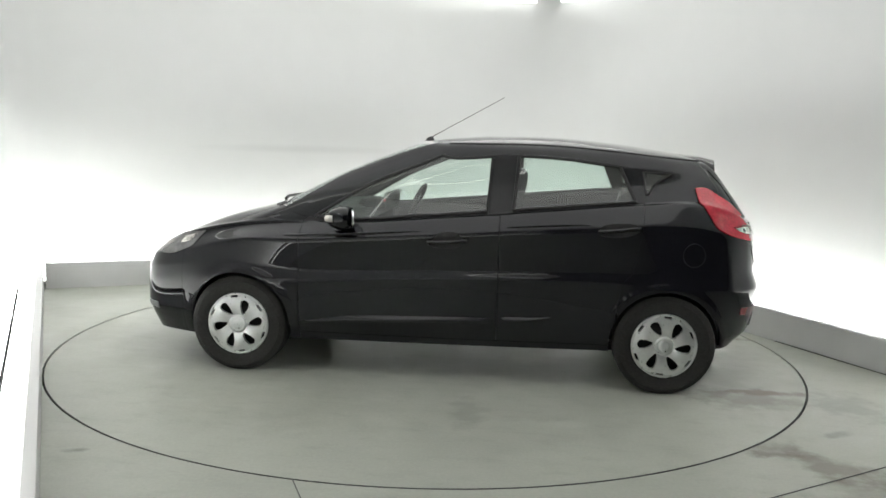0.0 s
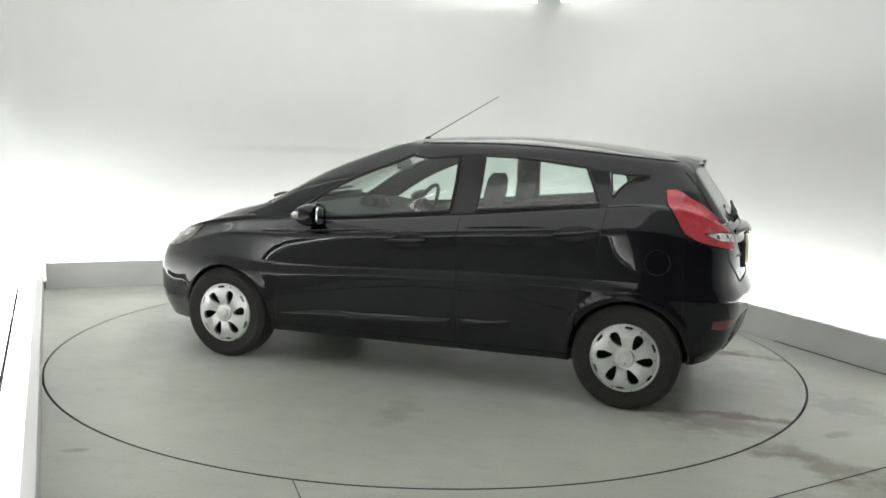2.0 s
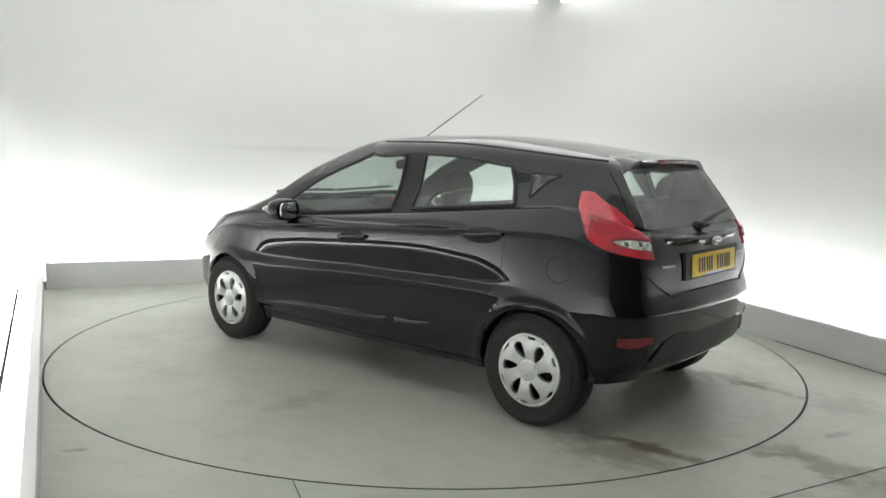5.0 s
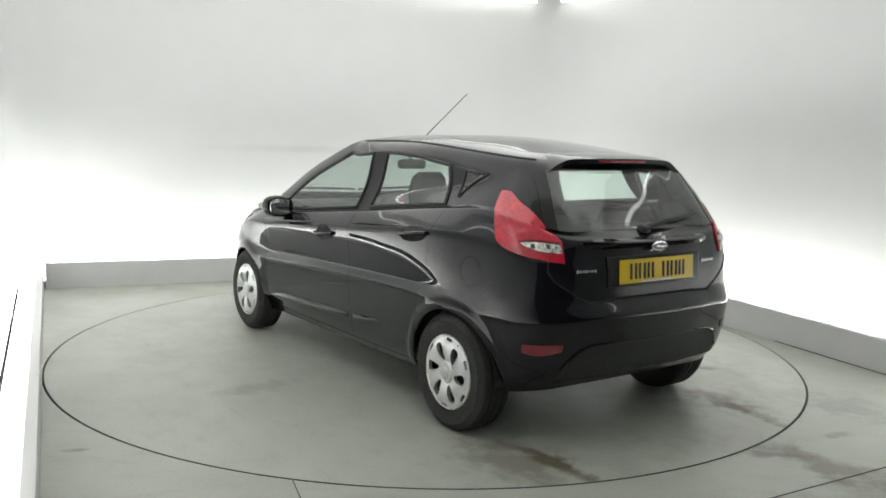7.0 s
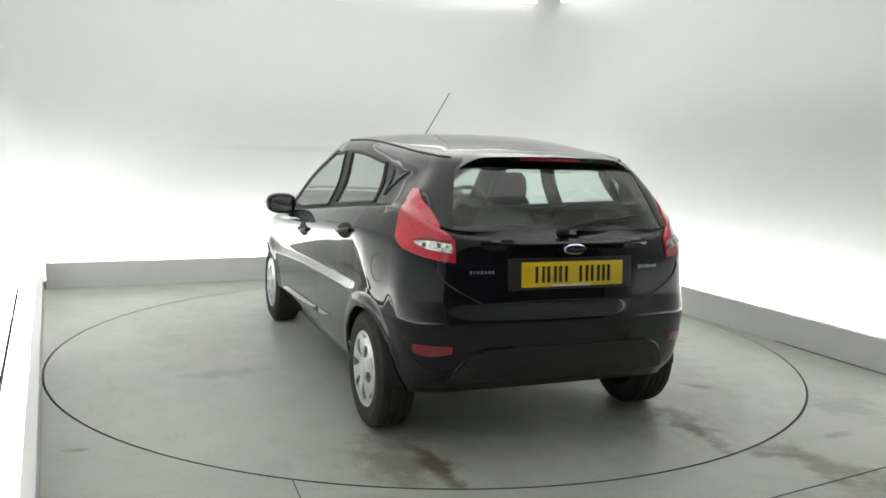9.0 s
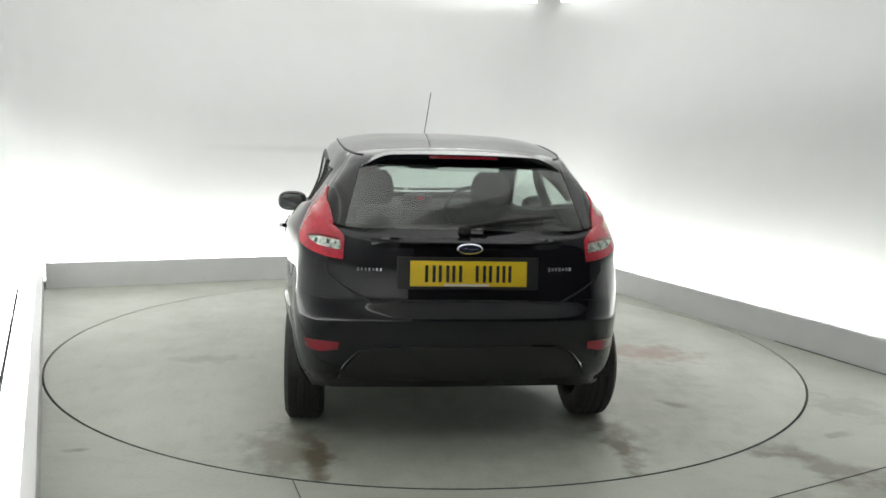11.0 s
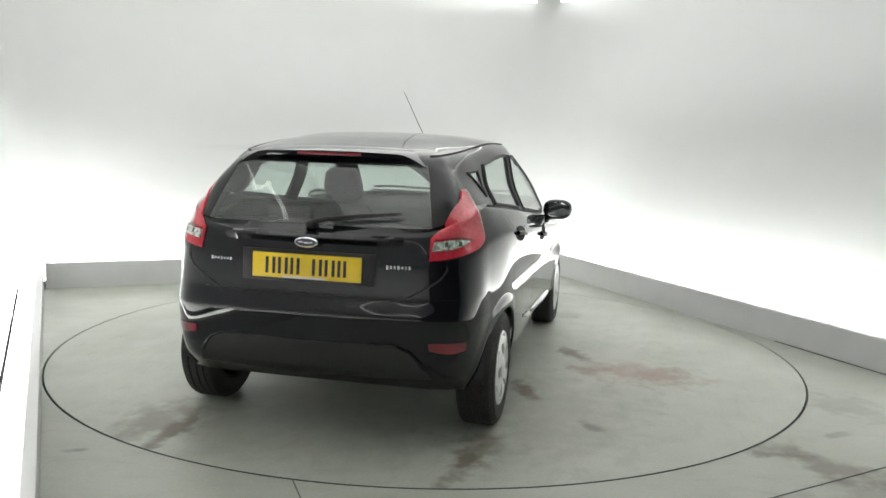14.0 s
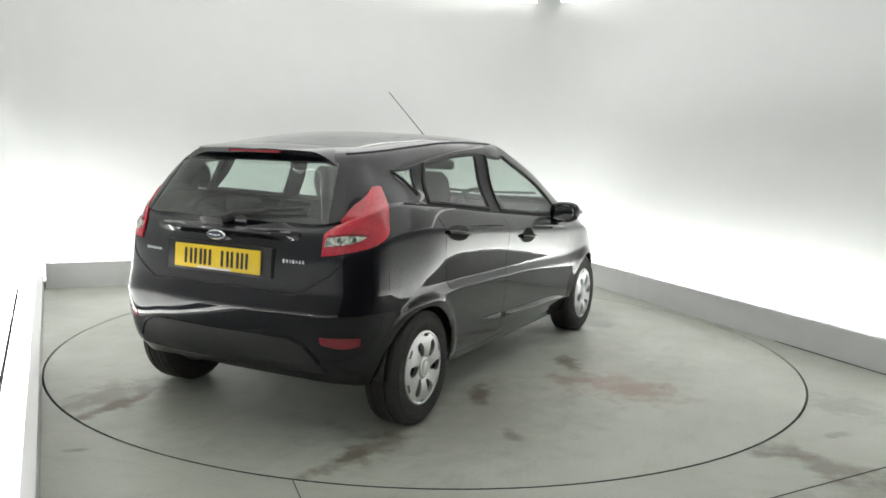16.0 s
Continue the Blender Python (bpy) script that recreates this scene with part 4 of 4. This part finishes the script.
        P("lamp_reflector", patch([(1.70, 0.62, 0.745), (1.76, 0.57, 0.725)], [(1.71, 0.65, 0.69), (1.78, 0.595, 0.68)], 0.012, 8, 6, sg, 0.006, dome=0.006), M_FACET, "bright lamp reflector", head)
        P("fog_lamp", patch([(1.80, 0.66, 0.36), (1.88, 0.58, 0.36)], [(1.80, 0.66, 0.325), (1.88, 0.58, 0.335)], 0.004, 6, 4, sg, lo=0, hi=4), M_SATIN, "chrome-framed fog lamp", bumper)
        build_mirror(car, P, sg)
        # arch liners
        for x in (AXLE, -AXLE):
            well = P("wheel_arch_liner", lathe([(ARCH_R + 0.012, 0.0), (ARCH_R + 0.012, -0.26), (0.02, -0.26)], 48), M_TRIM, "black arch liner")
            for v in well.data.vertices:
                v.co.z = max(v.co.z, 0.0)
            well.matrix_basis = pose(x, 0.775 * sg, HUB_Z) @ Matrix.Diagonal((1, sg, 1, 1))
    made = {}
    for x, sg in ((AXLE, 1), (AXLE, -1), (-AXLE, 1), (-AXLE, -1)):
        build_wheel(x, sg, made, car)
    build_spoiler(P)
    # tailgate furniture
    P("plate_recess", box(-0.004, 0.03, -0.315, 0.315, -0.070, 0.072, 0.003, m=PLATE @ pose(0.008, 0, 0)), M_TRIM, "dark plate recess", gate)
    plate = P("number_plate", box(-0.008, 0.0, -0.26, 0.26, -0.056, 0.056, 0.002, m=PLATE), M_YELLOW, "yellow rear number plate", gate)
    y = 0.195
    for strokes in ((2, 0.046), (2, 0.046), (1, 0.016), (1, 0.016), (0, 0.030), (2, 0.046), (2, 0.046), (2, 0.040)):
        n, w = strokes
        for k in range(n):
            yy = y - (k * (w - 0.013) if n > 1 else 0)
            P("plate_bar", box(-0.0105, -0.0075, yy - 0.0135, yy, -0.037, 0.037, m=PLATE), M_BLACK, "", plate)
        y -= w + 0.014
    P("dealer_strip", box(-0.0105, -0.0075, -0.09, 0.11, -0.054, -0.046, m=PLATE), M_UPSTAND, "pale strip below the characters", plate)
    bend = lambda y: 0.016 * (y / 0.42) ** 2
    P("tailgate_grip", slab([[(-1.768 + (x + 1.745) * (1 - (abs(y) / 0.432) ** 2.6) + bend(y), y, z - 0.004 * (y / 0.42) ** 2) for x, z in ((-1.745, 0.976), (-1.786, 0.968), (-1.797, 0.960), (-1.798, 0.954), (-1.780, 0.940), (-1.755, 0.915))] for y in np.linspace(-0.43, 0.43, 21)]), M_PAINT, "black grip strip above the plate", gate, 25)
    ell = lambda rx, rz, x: [(x, rx * math.cos(a), 0.934 + rz * math.sin(a)) for a in np.linspace(0, 2 * math.pi, 28, endpoint=False)]
    badge = P("badge", slab([ell(0.058, 0.024, -1.7910), ell(0.058, 0.024, -1.8210), ell(0.052, 0.019, -1.8260)]), M_CHROME, "chrome oval badge", gate)
    P("badge_field", slab([ell(0.050, 0.0180, -1.8250), ell(0.048, 0.0170, -1.8295)]), M_BADGE, "dark blue badge field", badge)
    P("badge_stroke", join(*[box(-1.8315, -1.8290, y0 - w / 2, y0 + w / 2, 0.934 + z0 - 0.0028, 0.934 + z0 + 0.0028) for y0, z0, w in ((0.022, 0.002, 0.022), (-0.006, -0.001, 0.026), (-0.028, 0.001, 0.012))]), M_CHROME, "", badge)
    for y0, y1, z, h, tilt, text in ((0.49, 0.38, 0.833, 0.015, 0, "chrome trim badge"), (-0.365, -0.475, 0.84, 0.019, 1, "chrome script badge")):
        k = 0
        while y0 - 0.006 - k * 0.0165 > y1:
            y = y0 - k * 0.0165
            hh = h * (1, 0.72, 0.72, 0.9, 0.6, 0.72, 0.8)[k % 7]
            r, s = near((-1.79, abs(y), z), 4, 8)
            p = at(r, s, 0.004)
            P("badge_letter_bar", box(p.x - 0.002, p.x + 0.004, y - 0.009, y, z - hh / 2, z + hh / 2, 0.001), M_SATIN, text if k == 0 else "", gate)
            k += 1
    # joint round the tailgate's foot, and the ridges of the bumper
    for sg in (1, -1):
        line = [(-1.82, q, 0.702) for q in np.linspace(0.0, 0.43, 12)] + [(-1.79, 0.46, 0.708), (-1.77, 0.50, 0.728), (-1.75, 0.55, 0.758), (-1.72, 0.59, 0.79), (-1.70, 0.61, 0.83), (-1.70, 0.61, 0.88)]
        pts = [at(*near(p, 3, 8), 0.0002) * Vector((1, sg, 1)) for p in line]
        P("shut_line", tube(pts, 0.0046, 6), M_GAP, "dark joint at the tailgate's foot", gate)
        line = [(-1.80, 0.555, 0.365), (-1.83, 0.535, 0.402), (-1.84, 0.49, 0.455), (-1.845, 0.42, 0.485), (-1.855, 0.30, 0.494)]
        pts = [at(*near(p, 0, 4), 0.002) * Vector((1, sg, 1)) for p in line]
        P("bumper_ridge", tube(pts, 0.010, 8, 0.5), M_PAINT, "", rear_bumper)
    # round fuel flap on the left rear quarter
    fx, fz = FLAP
    rim = [near((fx + 0.066 * math.cos(a), 0.81, fz + 0.066 * math.sin(a)), 3, 8) for a in np.linspace(0, 2 * math.pi, 33)]
    P("fuel_flap", tube([at(r, q, 0.0) for r, q in rim], 0.0015, 6), M_GAP, "dark joint of the round fuel flap")
    # wiper on the rear window
    r, s = near((-1.725, 0.014, 1.0), 6, 10)
    a = at(r, s, 0.02)
    a.y = 0.01
    tip, elbow = Vector((-1.70, -0.405, 1.072)), Vector((-1.722, -0.15, 1.047))
    wiper = P("rear_wiper", tube([a, a.lerp(elbow, 0.5) + Vector((-0.006, 0, 0.004)), elbow, tip.lerp(elbow, 0.4)], 0.012, 8, 0.5), M_TRIM, "black rear wiper arm", gate)
    P("wiper_blade", tube([Vector((-1.716, -0.08, 1.028)), Vector((-1.712, -0.24, 1.052)), tip], 0.010, 6, 0.8), M_TRIM, "", wiper)
    P("wiper_pivot", slab([oval(a.x + 0.03, 0.012, 0.985, 0.034, 0.03), oval(a.x + 0.012, 0.012, 1.0, 0.034, 0.03), oval(a.x + 0.012, 0.012, 1.018, 0.03, 0.026), oval(a.x + 0.015, 0.012, 1.026, 0.018, 0.016)]), M_TRIM, "", wiper)
    # rear bumper insert
    for sg in (1, -1):
        P("bumper_insert", patch([(-1.83, 0.535, 0.40), (-1.84, 0.49, 0.452), (-1.845, 0.42, 0.482), (-1.855, 0.25, 0.492), (-1.86, 0.0, 0.490)], [(-1.74, 0.57, 0.32), (-1.75, 0.52, 0.315), (-1.76, 0.44, 0.312), (-1.77, 0.25, 0.31), (-1.77, 0.0, 0.31)], 0.004, 22, 8, sg, lo=0, hi=4), M_INSERT, "matt grey-black lower bumper insert", rear_bumper)
    # roof aerial
    aerial = P("aerial", tube([(0.245, 0, 1.40), (0.225, 0, 1.418), (-0.255, 0.012, 1.69)], 0.0045, 6, 0.45), M_TRIM, "thin black roof aerial")
    P("aerial_base", slab([oval(0.23, 0, 1.395, 0.035, 0.018), oval(0.228, 0, 1.415, 0.02, 0.011), oval(0.222, 0, 1.425, 0.01, 0.007)]), M_TRIM, "", aerial)
    # scuttle, front wipers, grille
    P("scuttle", patch([(1.10, 0.0, 0.99), (1.07, 0.3, 0.982), (0.995, 0.62, 0.965)], [(1.16, 0.0, 0.975), (1.13, 0.3, 0.968), (1.04, 0.64, 0.95)], 0.004, 14, 4, 1), M_TRIM, "black scuttle panel")
    P("scuttle", patch([(1.10, 0.0, 0.99), (1.07, 0.3, 0.982), (0.995, 0.62, 0.965)], [(1.16, 0.0, 0.975), (1.13, 0.3, 0.968), (1.04, 0.64, 0.95)], 0.004, 14, 4, -1), M_TRIM, "black scuttle panel")
    for y0, y1 in ((0.05, 0.60), (-0.50, 0.02)):
        P("front_wiper", tube([at(*near((1.07 - 0.10 * abs(v) , abs(v), 0.99), 7, 9), 0.018) * Vector((1, 1 if v > 0 else -1, 1)) if abs(v) > 1e-6 else at(8, 0.01, 0.018) for v in np.linspace(y0, y1, 9)], 0.010, 6), M_TRIM, "black front wiper")
    for sg in (1, -1):
        P("lower_grille", patch([(1.99, 0.0, 0.46), (1.98, 0.3, 0.45), (1.93, 0.48, 0.44)], [(1.99, 0.0, 0.26), (1.98, 0.28, 0.26), (1.95, 0.42, 0.27)], 0.003, 10, 5, sg, lo=0, hi=5), M_TRIM, "black lower grille", bumper)
    # under and inside
    P("underbody", box(-1.15, 1.75, -0.66, 0.66, 0.20, 0.26, 0.02), M_TRIM)
    P("spare_well", box(-1.60, -1.10, -0.50, 0.50, 0.24, 0.40, 0.03), M_TRIM)
    for sg in (1, -1):
        P("door_lining", box(-1.25, 0.85, 0.70 * sg - 0.015, 0.70 * sg + 0.015, 0.26, 0.93, 0.01), M_INSIDE)
        build_seat(car, 0.36 * sg)
    bench = P("rear_bench", slab([oval(-0.85, 0, 0.30, 0.24, 0.62, 28, 5), oval(-0.85, 0, 0.46, 0.26, 0.64, 28, 5), oval(-0.85, 0, 0.50, 0.22, 0.60, 28, 5)]), M_CLOTH, "charcoal cloth rear bench")
    P("bench_back", slab([oval(-1.05, 0, 0.46, 0.07, 0.63, 28, 5), oval(-1.12, 0, 0.75, 0.075, 0.63, 28, 5), oval(-1.17, 0, 0.94, 0.06, 0.60, 28, 5), oval(-1.18, 0, 0.97, 0.04, 0.57, 28, 5)]), M_CLOTH, "", bench)
    for y in (-0.36, 0.36):
        P("bench_headrest", slab([oval(-1.185, y, 0.965, 0.04, 0.11), oval(-1.19, y, 0.99, 0.05, 0.125), oval(-1.20, y, 1.04, 0.045, 0.12), oval(-1.20, y, 1.06, 0.025, 0.09)]), M_CLOTH, "", bench)
    P("parcel_shelf", box(-1.62, -1.22, -0.60, 0.60, 0.955, 0.975, 0.006), M_INSIDE)
    dash = P("dashboard", slab([[(x, y, z) for x, z in ((0.98, 0.40), (1.03, 0.86), (1.0, 0.955), (0.72, 0.965), (0.60, 0.945), (0.54, 0.90), (0.56, 0.75), (0.66, 0.60), (0.70, 0.40))] for y in np.linspace(-0.68, 0.68, 9)]), M_INSIDE)
    P("dash_display", box(0.53, 0.545, -0.045, -0.005, 0.978, 0.992, 0.002), M_DISPLAY, "small red glowing display", dash)
    P("display_hood", slab([oval(0.62, -0.01, 0.94, 0.10, 0.12), oval(0.61, -0.01, 1.0, 0.07, 0.10), oval(0.61, -0.01, 1.01, 0.05, 0.08)]), M_INSIDE, "", dash)
    wheel = lathe([(0.178 + 0.014 * math.cos(a), 0.014 * math.sin(a)) for a in np.linspace(0, 2 * math.pi, 11)], 40)
    spokes = [box(-0.17, 0.17, -0.012, 0.012, -0.02, 0.02, 0.006), box(-0.02, 0.02, -0.012, 0.012, -0.17, 0.0, 0.006), lathe([(0.001, -0.03), (0.055, -0.025), (0.06, 0.0), (0.05, 0.02), (0.001, 0.025)], 20)]
    steer = P("steering_wheel", join(wheel, *spokes), M_INSIDE, "black steering wheel")
    steer.matrix_basis = pose(0.38, -0.36, 0.92, 0, -25, 0) @ pose(0, 0, 0, 0, 0, 90)
    P("inner_mirror", slab([oval(0.40, -0.02, 1.20, 0.015, 0.10), oval(0.40, -0.02, 1.215, 0.02, 0.115), oval(0.40, -0.02, 1.25, 0.02, 0.115), oval(0.40, -0.02, 1.265, 0.012, 0.09)]), M_INSIDE, "black rear-view mirror")
    P("mirror_stalk", tube([(0.40, -0.02, 1.25), (0.44, -0.02, 1.30)], 0.012, 8), M_INSIDE)
    return car


car = build_car()


# ---------------------------------------------------------------- what moves
def motions():
    """The turntable turns at a steady rate and carries the car."""
    base, rate, off = 172.85, -6.91, Vector((-0.2111, 0.0725, 0.0))
    disc_rows, car_rows = [], []
    for k in range(33):
        t = k * 0.5
        m = pose(0, 0, 0, 0, 0, base + rate * t)
        disc_rows.append((t, m))
        car_rows.append((t, m @ Matrix.Translation(off)))
    walk(turntable, disc_rows)
    walk(car, car_rows)


motions()
